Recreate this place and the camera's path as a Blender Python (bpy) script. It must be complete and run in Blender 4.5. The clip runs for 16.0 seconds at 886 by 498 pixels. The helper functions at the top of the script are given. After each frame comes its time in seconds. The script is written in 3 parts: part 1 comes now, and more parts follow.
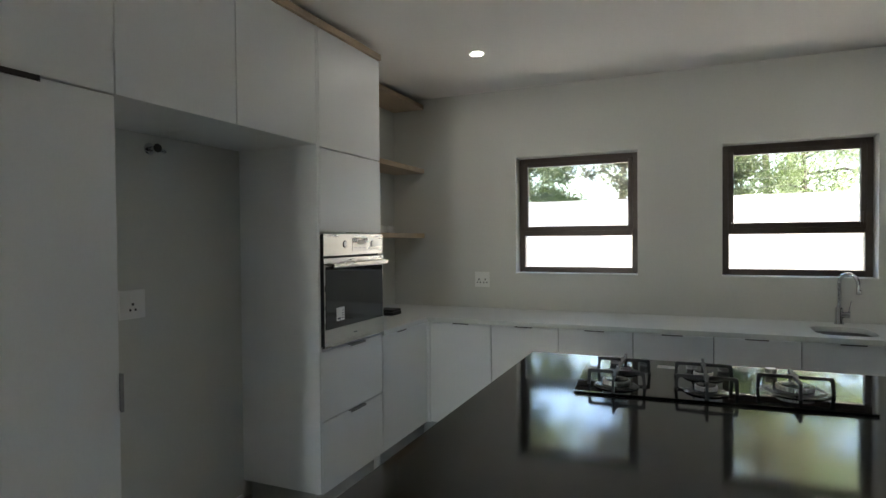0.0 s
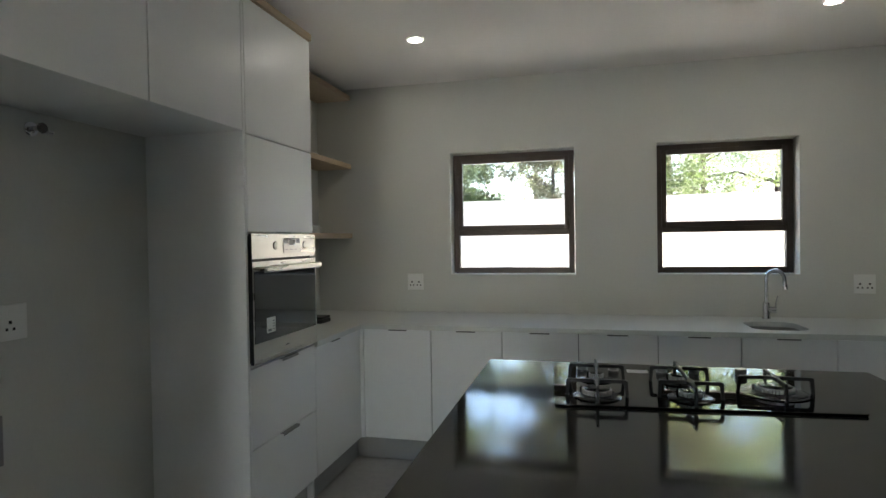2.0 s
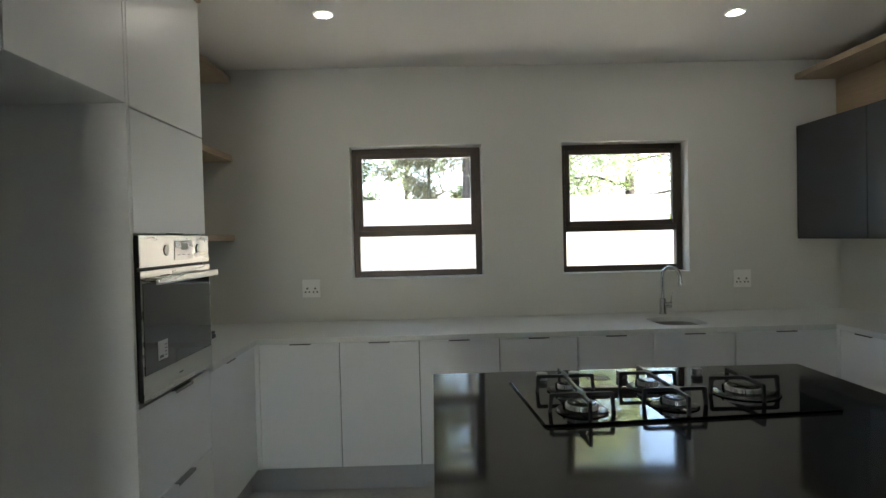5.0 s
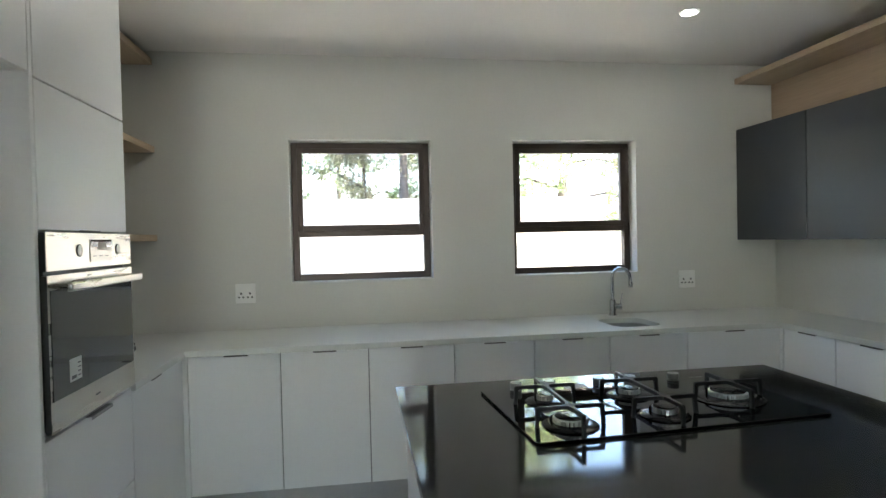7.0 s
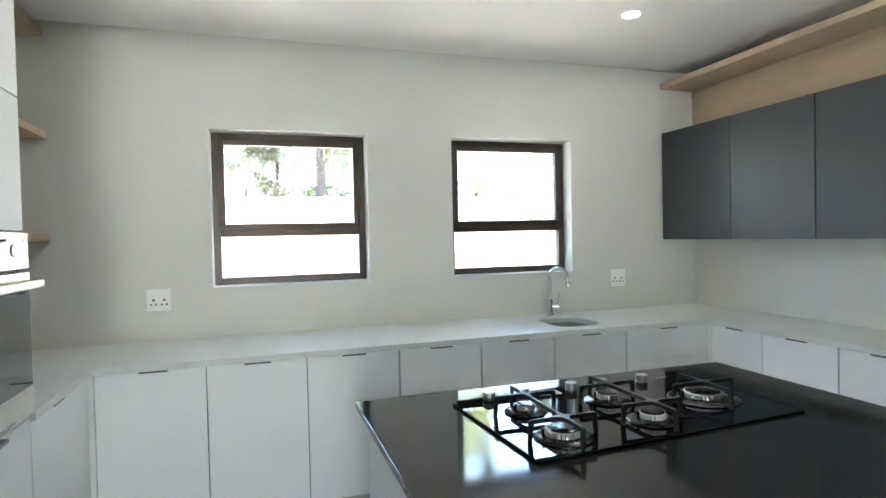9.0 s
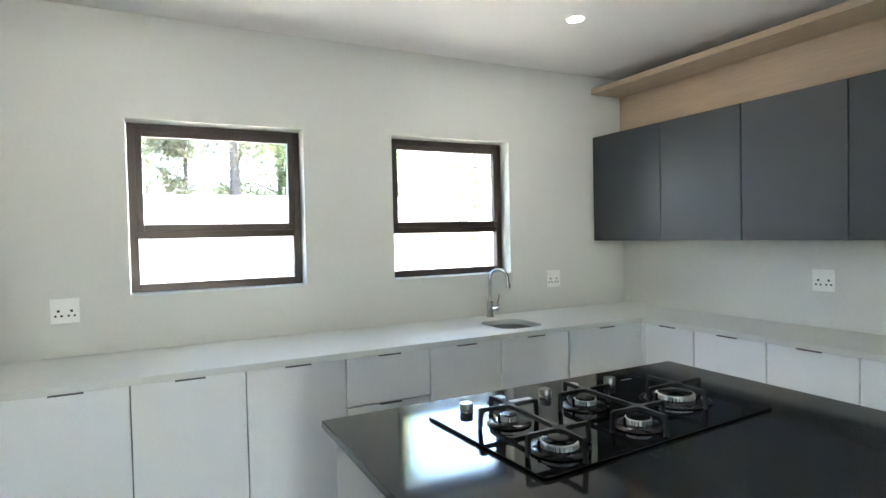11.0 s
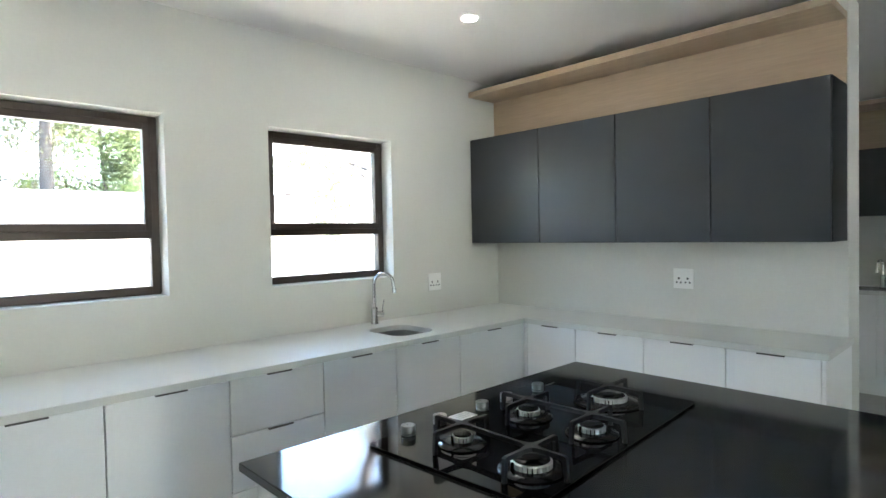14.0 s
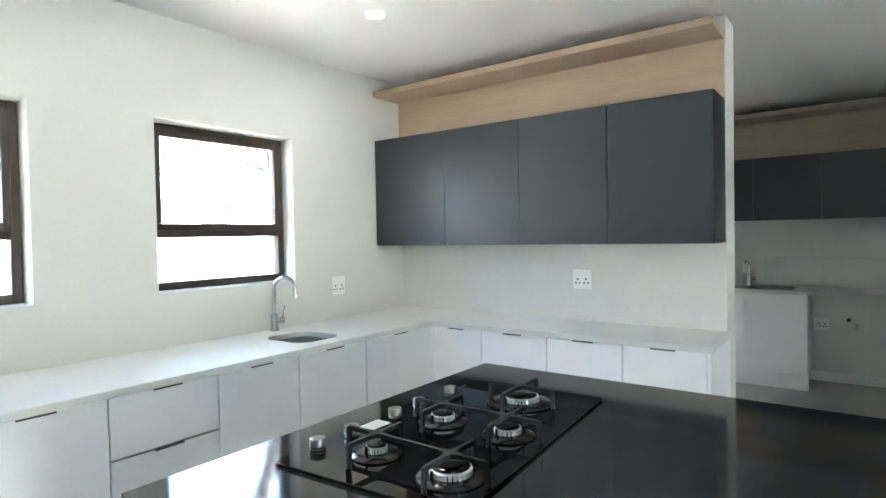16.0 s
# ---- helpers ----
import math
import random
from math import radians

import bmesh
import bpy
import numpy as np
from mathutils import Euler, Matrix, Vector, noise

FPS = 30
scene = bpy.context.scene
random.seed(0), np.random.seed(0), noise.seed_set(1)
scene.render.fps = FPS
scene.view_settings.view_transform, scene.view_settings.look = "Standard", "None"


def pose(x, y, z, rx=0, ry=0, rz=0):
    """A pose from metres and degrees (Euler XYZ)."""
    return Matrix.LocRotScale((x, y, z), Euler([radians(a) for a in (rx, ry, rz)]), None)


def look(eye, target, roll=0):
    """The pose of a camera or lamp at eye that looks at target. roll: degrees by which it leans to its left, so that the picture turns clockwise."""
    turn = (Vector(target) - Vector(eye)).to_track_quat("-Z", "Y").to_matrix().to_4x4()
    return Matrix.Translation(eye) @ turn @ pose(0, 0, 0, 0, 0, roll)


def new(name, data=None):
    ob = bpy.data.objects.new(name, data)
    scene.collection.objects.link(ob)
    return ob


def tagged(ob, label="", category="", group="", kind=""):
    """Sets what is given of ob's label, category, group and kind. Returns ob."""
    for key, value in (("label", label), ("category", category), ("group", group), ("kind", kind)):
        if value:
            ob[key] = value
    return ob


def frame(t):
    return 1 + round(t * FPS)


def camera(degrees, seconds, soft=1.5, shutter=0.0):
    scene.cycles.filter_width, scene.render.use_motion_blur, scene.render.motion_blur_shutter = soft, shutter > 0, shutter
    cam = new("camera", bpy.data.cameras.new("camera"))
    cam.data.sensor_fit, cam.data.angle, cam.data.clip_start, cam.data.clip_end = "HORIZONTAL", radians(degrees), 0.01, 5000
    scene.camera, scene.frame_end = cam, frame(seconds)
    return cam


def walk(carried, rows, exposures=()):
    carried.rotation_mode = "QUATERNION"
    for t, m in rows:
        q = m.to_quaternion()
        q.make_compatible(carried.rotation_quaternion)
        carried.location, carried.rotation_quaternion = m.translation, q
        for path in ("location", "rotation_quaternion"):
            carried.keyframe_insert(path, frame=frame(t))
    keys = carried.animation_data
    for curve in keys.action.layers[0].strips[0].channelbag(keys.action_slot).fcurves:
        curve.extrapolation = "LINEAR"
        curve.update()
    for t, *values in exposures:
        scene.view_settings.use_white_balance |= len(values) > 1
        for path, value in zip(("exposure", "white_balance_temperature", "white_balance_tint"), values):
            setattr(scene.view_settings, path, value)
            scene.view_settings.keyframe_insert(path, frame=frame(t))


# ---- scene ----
cam = camera(76.0, 16.0)
PATH = [
    (0, (2.306, -4.311, 1.454), (1.515, -2.474, 1.419), -0.5),
    (0.5, (2.24, -4.272, 1.446), (1.522, -2.405, 1.41), -0.5),
    (1, (2.163, -4.221, 1.436), (1.523, -2.327, 1.403), -0.6),
    (1.5, (2.099, -4.18, 1.433), (1.527, -2.264, 1.402), -0.7),
    (2, (2.028, -4.135, 1.447), (1.55, -2.193, 1.413), -0.9),
    (2.5, (1.961, -4.088, 1.457), (1.567, -2.127, 1.423), -1.0),
    (3, (1.882, -4.054, 1.456), (1.586, -2.077, 1.419), -1.0),
    (3.5, (1.819, -4.03, 1.455), (1.599, -2.042, 1.42), -1.1),
    (4, (1.745, -3.988, 1.459), (1.619, -1.992, 1.421), -1.2),
    (6.5, (1.527, -3.732, 1.438), (1.754, -1.745, 1.401), -1.4),
    (7, (1.499, -3.68, 1.441), (1.792, -1.702, 1.405), -1.3),
    (7.5, (1.451, -3.621, 1.447), (1.818, -1.655, 1.404), -1.3),
    (8, (1.408, -3.566, 1.441), (1.857, -1.618, 1.4), -1.3),
    (8.5, (1.365, -3.522, 1.454), (1.896, -1.594, 1.406), -1.3),
    (9, (1.33, -3.478, 1.443), (1.946, -1.576, 1.4), -1.3),
    (11.5, (1.146, -3.247, 1.46), (2.133, -1.508, 1.406), -1.2),
    (12, (1.122, -3.189, 1.459), (2.182, -1.494, 1.404), -1.1),
    (12.5, (1.101, -3.133, 1.462), (2.231, -1.483, 1.405), -1.1),
    (13, (1.066, -3.068, 1.462), (2.286, -1.484, 1.407), -1.1),
    (13.5, (1.042, -3.025, 1.467), (2.336, -1.501, 1.412), -1.2),
    (14, (1.036, -2.988, 1.465), (2.409, -1.535, 1.41), -1.2),
    (14.5, (1.042, -2.961, 1.464), (2.486, -1.578, 1.408), -1.2),
    (15, (1.052, -2.941, 1.456), (2.557, -1.625, 1.406), -1.2),
    (15.5, (1.056, -2.931, 1.456), (2.614, -1.678, 1.405), -1.1),
    (16, (1.058, -2.917, 1.454), (2.664, -1.727, 1.406), -1.1),
]
walk(cam, [(t, look(eye, target, roll)) for t, eye, target, roll in PATH],
     exposures=[(0.0, 3.5, 6650, 9), (3.0, 3.5, 6800, 9), (4.2, 3.32, 6900, 8), (6.5, 3.93, 6600, 8), (7.8, 4.42, 6450, 7), (9.0, 4.98, 6300, 7), (12.5, 5.0, 6350, 7), (14.5, 5.05, 6300, 7), (16.0, 5.65, 6200, 7)])

# ---- world, sun and lamps ----
SUN_AZ, SUN_EL = 110.0, 58.0  # degrees: azimuth from +y towards +x, elevation
world = bpy.data.worlds.new("sky")
scene.world = world
world.use_nodes = True
wn = world.node_tree.nodes
sky = wn.new("ShaderNodeTexSky")
sky.sky_type, sky.sun_disc = "NISHITA", False
sky.sun_elevation, sky.sun_rotation = radians(SUN_EL), radians(SUN_AZ)
wn["Background"].inputs["Strength"].default_value = 0.15
world.node_tree.links.new(sky.outputs[0], wn["Background"].inputs["Color"])

sun = new("sun", bpy.data.lights.new("sun", "SUN"))
sun.data.energy, sun.data.angle, sun.data.color = 5.0, radians(0.5), (1.0, 0.95, 0.87)
az, el = radians(SUN_AZ), radians(SUN_EL)
sun_from = Vector((math.sin(az) * math.cos(el), math.cos(az) * math.cos(el), math.sin(el)))
sun.matrix_world = look(sun_from * 30, (0, 0, 0))

# ---- materials ----
def nodes_of(name):
    m = bpy.data.materials.new(name)
    m.use_nodes = True
    nt = m.node_tree
    return m, nt, nt.nodes["Principled BSDF"]


def mat(name, rgb, rough=0.5, metal=0.0, vary=0.06, scale=3.0, grain=40.0, bump=0.05, coat=0.0, rough_vary=0.08, stretch=(1, 1, 1), spec=0.5, islands=0.0):
    """A surface with broad and fine variation of its colour, uneven gloss and fine relief. Sizes are in features a metre."""
    m, nt, b = nodes_of(name)
    new_node, link = nt.nodes.new, nt.links.new
    co = new_node("ShaderNodeTexCoord")
    geo = new_node("ShaderNodeNewGeometry")
    mp = new_node("ShaderNodeMapping")
    mp.inputs["Scale"].default_value = stretch
    link(geo.outputs["Position"], mp.inputs["Vector"])
    n1, n2 = new_node("ShaderNodeTexNoise"), new_node("ShaderNodeTexNoise")
    n1.inputs["Scale"].default_value, n1.inputs["Detail"].default_value = scale, 4
    n2.inputs["Scale"].default_value, n2.inputs["Detail"].default_value = grain, 3
    link(mp.outputs[0], n1.inputs["Vector"]), link(mp.outputs[0], n2.inputs["Vector"])
    add = new_node("ShaderNodeMath")
    add.operation = "ADD"
    link(n1.outputs["Fac"], add.inputs[0]), link(n2.outputs["Fac"], add.inputs[1])
    span = new_node("ShaderNodeMapRange")
    span.inputs["From Min"].default_value, span.inputs["From Max"].default_value = 0.6, 1.4
    span.inputs["To Min"].default_value, span.inputs["To Max"].default_value = 1 - vary, 1 + vary
    link(add.outputs[0], span.inputs["Value"])
    mul = new_node("ShaderNodeVectorMath")
    mul.operation = "SCALE"
    mul.inputs[0].default_value = rgb
    link(span.outputs[0], mul.inputs["Scale"])
    out = mul.outputs[0]
    if islands:
        isl = new_node("ShaderNodeMapRange")
        isl.inputs["To Min"].default_value, isl.inputs["To Max"].default_value = 1 - islands, 1 + islands
        link(geo.outputs["Random Per Island"], isl.inputs["Value"])
        mul2 = new_node("ShaderNodeVectorMath")
        mul2.operation = "SCALE"
        link(out, mul2.inputs[0]), link(isl.outputs[0], mul2.inputs["Scale"])
        out = mul2.outputs[0]
    link(out, b.inputs["Base Color"])
    rr = new_node("ShaderNodeMapRange")
    rr.inputs["To Min"].default_value, rr.inputs["To Max"].default_value = max(0.01, rough - rough_vary / 2), min(1, rough + rough_vary / 2)
    link(n1.outputs["Fac"], rr.inputs["Value"]), link(rr.outputs[0], b.inputs["Roughness"])
    b.inputs["Metallic"].default_value, b.inputs["Coat Weight"].default_value = metal, coat
    b.inputs["Specular IOR Level"].default_value = spec
    if bump:
        bp = new_node("ShaderNodeBump")
        bp.inputs["Strength"].default_value, bp.inputs["Distance"].default_value = bump, 0.004
        link(n2.outputs["Fac"], bp.inputs["Height"]), link(bp.outputs[0], b.inputs["Normal"])
    return m


def oak(name, rgb, along):
    """Pale oak with long grain along one axis."""
    st = [14.0, 14.0, 14.0]
    st["xyz".index(along)] = 0.9
    m = mat(name, rgb, 0.5, vary=0.12, scale=1.0, grain=7.0, bump=0.08, stretch=st)
    return m


def glass(name, rgb=(1, 1, 1), rough=0.0):
    m, nt, b = nodes_of(name)
    b.inputs["Base Color"].default_value = (*rgb, 1)
    b.inputs["Transmission Weight"].default_value, b.inputs["Roughness"].default_value = 1.0, rough
    b.inputs["IOR"].default_value = 1.45
    return m


def glow(name, rgb, power):
    m, nt, b = nodes_of(name)
    b.inputs["Base Color"].default_value = (0.8, 0.8, 0.8, 1)
    b.inputs["Emission Color"].default_value, b.inputs["Emission Strength"].default_value = (*rgb, 1), power
    return m


WALL = mat("wall_paint", (0.68, 0.68, 0.635), 0.75, vary=0.03, scale=1.3, grain=60, bump=0.12)
CEIL = mat("ceiling_paint", (0.87, 0.845, 0.815), 0.85, vary=0.02, scale=0.8, grain=50, bump=0.05)
FLOOR = mat("floor_screed", (0.42, 0.40, 0.37), 0.40, vary=0.12, scale=1.6, grain=25, bump=0.04)
WHITE = mat("white_satin_board", (0.86, 0.87, 0.865), 0.36, vary=0.02, scale=1.2, grain=90, bump=0.02)
CARC = mat("carcass_board", (0.22, 0.22, 0.215), 0.55, vary=0.03)
QUARTZ = mat("pale_quartz", (0.68, 0.69, 0.655), 0.32, vary=0.05, scale=6, grain=220, bump=0.01)
SPLASH = mat("pale_green_splash", (0.60, 0.68, 0.63), 0.18, vary=0.03, scale=5, grain=120, bump=0.0)
BLACK_STONE = mat("black_stone", (0.030, 0.0305, 0.0305), 0.078, vary=0.12, scale=5, grain=260, bump=0.0, rough_vary=0.02, spec=0.5)
GREY = mat("slate_grey_board", (0.036, 0.040, 0.044), 0.46, vary=0.04, scale=1.5, grain=90, bump=0.03)
OAK_Y = oak("pale_oak", (0.51, 0.385, 0.265), "y")
KICK = mat("kick_board", (0.48, 0.48, 0.48), 0.3, metal=0.6, vary=0.05, scale=3, grain=60, bump=0.02)
STEEL = mat("brushed_steel", (0.57, 0.55, 0.50), 0.28, metal=1.0, vary=0.06, scale=2, grain=60, bump=0.03, stretch=(1, 1, 14))
SINK_STEEL = mat("sink_steel", (0.38, 0.375, 0.36), 0.3, metal=1.0, vary=0.08, grain=80, bump=0.03)
CHROME = mat("chrome", (0.62, 0.63, 0.65), 0.05, metal=1.0, vary=0.02, bump=0.0, rough_vary=0.03)
HANDLE = mat("dark_metal_handle", (0.10, 0.095, 0.09), 0.32, metal=0.9, vary=0.08, grain=120, bump=0.02)
OVEN_GLASS = mat("oven_glass", (0.035, 0.036, 0.036), 0.05, vary=0.1, bump=0.0, rough_vary=0.03, coat=0.6)
HOB_GLASS = mat("hob_glass", (0.004, 0.004, 0.0045), 0.012, vary=0.1, bump=0.0, rough_vary=0.008)
IRON = mat("cast_iron", (0.012, 0.0125, 0.0135), 0.45, vary=0.15, grain=180, bump=0.15)
BURNER_BLACK = mat("burner_enamel", (0.006, 0.006, 0.0065), 0.22, vary=0.15, grain=120, bump=0.05)
BURNER_STEEL = mat("burner_crown", (0.80, 0.80, 0.79), 0.36, metal=0.55, vary=0.1, grain=150, bump=0.08)
KNOB = mat("knob_metal", (0.32, 0.315, 0.31), 0.3, metal=1.0, vary=0.06, grain=120, bump=0.02)
BRONZE = mat("bronze_aluminium", (0.062, 0.047, 0.038), 0.36, metal=0.4, vary=0.12, scale=5, grain=80, bump=0.04)
PANE = glass("window_glass")
PLASTIC = mat("white_plastic", (0.87, 0.87, 0.84), 0.35, vary=0.02, bump=0.01)
BLACK_PLASTIC = mat("black_plastic", (0.015, 0.015, 0.015), 0.4, vary=0.1, bump=0.03)
CERAMIC = mat("white_ceramic", (0.78, 0.77, 0.74), 0.22, vary=0.03, bump=0.01)
PAPER = mat("paper_label", (0.72, 0.72, 0.70), 0.6, vary=0.05, bump=0.02)
INK = mat("grey_print", (0.16, 0.16, 0.17), 0.6, vary=0.1, bump=0.0)
PLASTER = mat("garden_wall_plaster", (0.31, 0.29, 0.265), 0.85, vary=0.08, scale=0.9, grain=30, bump=0.2)
SOIL = mat("garden_ground", (0.62, 0.58, 0.52), 0.9, vary=0.25, scale=0.7, grain=12, bump=0.3)
BARK = mat("bark", (0.055, 0.043, 0.036), 0.85, vary=0.35, scale=3, grain=25, bump=0.6, stretch=(1, 1, 0.25))
LEAF = mat("green_leaf", (0.065, 0.085, 0.034), 0.5, vary=0.3, scale=1.2, grain=20, bump=0.0, islands=0.45)
# paler copy of the light green leaf, with strong sunlight put into its colour
LEAF_SUNLIT = mat("sunlit_leaf", (0.19, 0.225, 0.125), 0.5, vary=0.3, scale=1.2, grain=20, bump=0.0, islands=0.45)
LEAF_DRY = mat("dusty_leaf", (0.12, 0.115, 0.07), 0.55, vary=0.3, scale=1.2, grain=20, bump=0.0, islands=0.45)


def leafy(m, rgb):
    """Let daylight shine through thin leaves."""
    nt = m.node_tree
    out = next(n for n in nt.nodes if n.type == "OUTPUT_MATERIAL")
    face = out.inputs["Surface"].links[0].from_socket
    mix, thin = nt.nodes.new("ShaderNodeMixShader"), nt.nodes.new("ShaderNodeBsdfTranslucent")
    thin.inputs["Color"].default_value = (*rgb, 1)
    mix.inputs[0].default_value = 0.55
    nt.links.new(face, mix.inputs[1])
    nt.links.new(thin.outputs[0], mix.inputs[2])
    nt.links.new(mix.outputs[0], out.inputs["Surface"])


leafy(LEAF, (0.17, 0.23, 0.075))
leafy(LEAF_SUNLIT, (0.40, 0.48, 0.26))
leafy(LEAF_DRY, (0.22, 0.21, 0.11))
WIRE = mat("fence_wire", (0.13, 0.13, 0.12), 0.5, metal=0.3, vary=0.05, bump=0.0)
LAMP_GLOW = glow("lamp_diffuser", (1.0, 0.97, 0.9), 14.0)

# ---- building helpers ----
ORIGIN = {}


def thing(name, label, category, at=(0, 0, 0), group="", kind=""):
    ob = new(name)
    ob.empty_display_size = 0.1
    ob.location = at
    ORIGIN[ob] = Vector(at)
    return tagged(ob, label, category, group, kind)


def part(name, bm, material, parent=None, label="", smooth=False):
    """Links a bmesh, given in world metres, as one mesh object under a thing or a part."""
    o = ORIGIN.get(parent, Vector((0, 0, 0)))
    bmesh.ops.translate(bm, vec=-o, verts=bm.verts)
    me = bpy.data.meshes.new(name)
    bm.to_mesh(me)
    bm.free()
    me.materials.append(material)
    if smooth:
        me.shade_smooth()
        me.set_sharp_from_angle(angle=radians(35))
    ob = new(name, me)
    ob.parent = parent
    ORIGIN[ob] = o
    return ob


def structure(name, bm, material, label, category):
    return tagged(part(name, bm, material), label, category, kind="structure")


def box(x0, x1, y0, y1, z0, z1, bevel=0.0, seg=2, bm=None):
    bm = bm or bmesh.new()
    made = bmesh.ops.create_cube(bm, size=1)["verts"]
    for v in made:
        v.co = Vector(((x0 + x1) / 2 + v.co.x * (x1 - x0), (y0 + y1) / 2 + v.co.y * (y1 - y0), (z0 + z1) / 2 + v.co.z * (z1 - z0)))
    if bevel:
        edges = list({e for v in made for e in v.link_edges})
        bmesh.ops.bevel(bm, geom=edges, offset=bevel, segments=seg, affect="EDGES", profile=0.5)
    return bm


def lathe(profile, cx, cy, cz, steps=32, bm=None, teeth=0, axis="z"):
    """A turned shape from (radius, height) pairs, its ends closed; teeth notch every other step."""
    bm = bm or bmesh.new()
    rings, made = [], []
    for r, h in profile:
        ring = []
        for k in range(steps):
            a = 2 * math.pi * k / steps
            rr = r * (1 - teeth * (k % 2)) if teeth else r
            ring.append(bm.verts.new((rr * math.cos(a), rr * math.sin(a), h)))
        rings.append(ring)
        made += ring
    for lo, hi in zip(rings, rings[1:]):
        for k in range(steps):
            bm.faces.new((lo[k], lo[(k + 1) % steps], hi[(k + 1) % steps], hi[k]))
    bm.faces.new(rings[0][::-1])
    bm.faces.new(rings[-1])
    turn = {"z": pose(0, 0, 0), "x": pose(0, 0, 0, 0, 90, 0), "-x": pose(0, 0, 0, 0, -90, 0), "-y": pose(0, 0, 0, 90, 0, 0)}[axis]
    bmesh.ops.transform(bm, matrix=Matrix.Translation((cx, cy, cz)) @ turn, verts=made)
    return bm


def tube(points, radius, steps=10, bm=None):
    """A round bar along points; radius: one number, or one for each point."""
    bm = bm or bmesh.new()
    pts = [Vector(p) for p in points]
    rad = radius if isinstance(radius, (list, tuple)) else [radius] * len(pts)
    rings, side = [], None
    for i, p in enumerate(pts):
        d = (pts[min(i + 1, len(pts) - 1)] - pts[max(i - 1, 0)]).normalized()
        if side is None:
            side = d.orthogonal().normalized()
        side = (side - d * side.dot(d)).normalized()
        up = d.cross(side)
        rings.append([bm.verts.new(p + rad[i] * (math.cos(2 * math.pi * k / steps) * side + math.sin(2 * math.pi * k / steps) * up)) for k in range(steps)])
    for lo, hi in zip(rings, rings[1:]):
        for k in range(steps):
            bm.faces.new((lo[k], lo[(k + 1) % steps], hi[(k + 1) % steps], hi[k]))
    bm.faces.new(rings[0][::-1])
    bm.faces.new(rings[-1])
    return bm


def inside(x, y, loop):
    """Whether a point lies within a closed loop."""
    odd = False
    for (ax, ay), (bx, by) in zip(loop, loop[1:] + loop[:1]):
        if (ay > y) != (by > y) and x < ax + (y - ay) * (bx - ax) / (by - ay):
            odd = not odd
    return odd


def slab(outline, z0, z1, holes=(), bevel=0.0):
    """A slab with the given outline and holes."""
    bm = bmesh.new()
    edges = []
    for loop in (outline, *holes):
        vs = [bm.verts.new((x, y, z0)) for x, y in loop]
        edges += [bm.edges.new((a, b)) for a, b in zip(vs, vs[1:] + vs[:1])]
    faces = [f for f in bmesh.ops.triangle_fill(bm, use_beauty=True, edges=edges)["geom"] if isinstance(f, bmesh.types.BMFace)]
    for f in list(faces):
        c = f.calc_center_median()
        if any(inside(c.x, c.y, h) for h in holes):
            faces.remove(f)
            bm.faces.remove(f)
    up = [v for v in bmesh.ops.extrude_face_region(bm, geom=faces)["geom"] if isinstance(v, bmesh.types.BMVert)]
    bmesh.ops.translate(bm, vec=(0, 0, z1 - z0), verts=up)
    bmesh.ops.recalc_face_normals(bm, faces=bm.faces)
    if bevel:
        rim = [e for e in bm.edges if len(e.link_faces) == 2 and e.calc_face_angle(0) > 1.2 and all(abs(v.co.z - z1) < 1e-5 for v in e.verts)]
        bmesh.ops.bevel(bm, geom=rim, offset=bevel, segments=2, affect="EDGES", profile=0.5)
    return bm


def rounded(x0, x1, y0, y1, r, n=6):
    out = []
    for cx, cy, a0 in ((x1 - r, y1 - r, 0), (x0 + r, y1 - r, 90), (x0 + r, y0 + r, 180), (x1 - r, y0 + r, 270)):
        out += [(cx + r * math.cos(radians(a0 + 90 * k / n)), cy + r * math.sin(radians(a0 + 90 * k / n))) for k in range(n + 1)]
    return out


def cells(xs, ys, zs, holes=()):
    """A solid from a grid of cells; holes are (i, j, k) cells left out. Inner faces are dropped."""
    bm = bmesh.new()
    full = {(i, j, k) for i in range(len(xs) - 1) for j in range(len(ys) - 1) for k in range(len(zs) - 1)} - set(holes)
    verts = {}

    def v(i, j, k):
        if (i, j, k) not in verts:
            verts[i, j, k] = bm.verts.new((xs[i], ys[j], zs[k]))
        return verts[i, j, k]

    for i, j, k in sorted(full):
        for d, quad in (((-1, 0, 0), ((0, 0, 0), (0, 0, 1), (0, 1, 1), (0, 1, 0))), ((1, 0, 0), ((1, 0, 0), (1, 1, 0), (1, 1, 1), (1, 0, 1))),
                        ((0, -1, 0), ((0, 0, 0), (1, 0, 0), (1, 0, 1), (0, 0, 1))), ((0, 1, 0), ((0, 1, 0), (0, 1, 1), (1, 1, 1), (1, 1, 0))),
                        ((0, 0, -1), ((0, 0, 0), (0, 1, 0), (1, 1, 0), (1, 0, 0))), ((0, 0, 1), ((0, 0, 1), (1, 0, 1), (1, 1, 1), (0, 1, 1)))):
            if (i + d[0], j + d[1], k + d[2]) not in full:
                bm.faces.new([v(i + a, j + b, k + c) for a, b, c in quad])
    return bm


# ---- the room ----
CEILING = 2.62
X_E, X_EO, Y_NIB = 4.46, 4.69, -2.322          # kitchen's east wall, and where it ends
X_FAR, Y_S = 7.52, -8.4            # scullery's back wall, south wall of the living area
W1, W2, WZ = (1.073, 1.978), (2.528, 3.402), (1.183, 2.088)

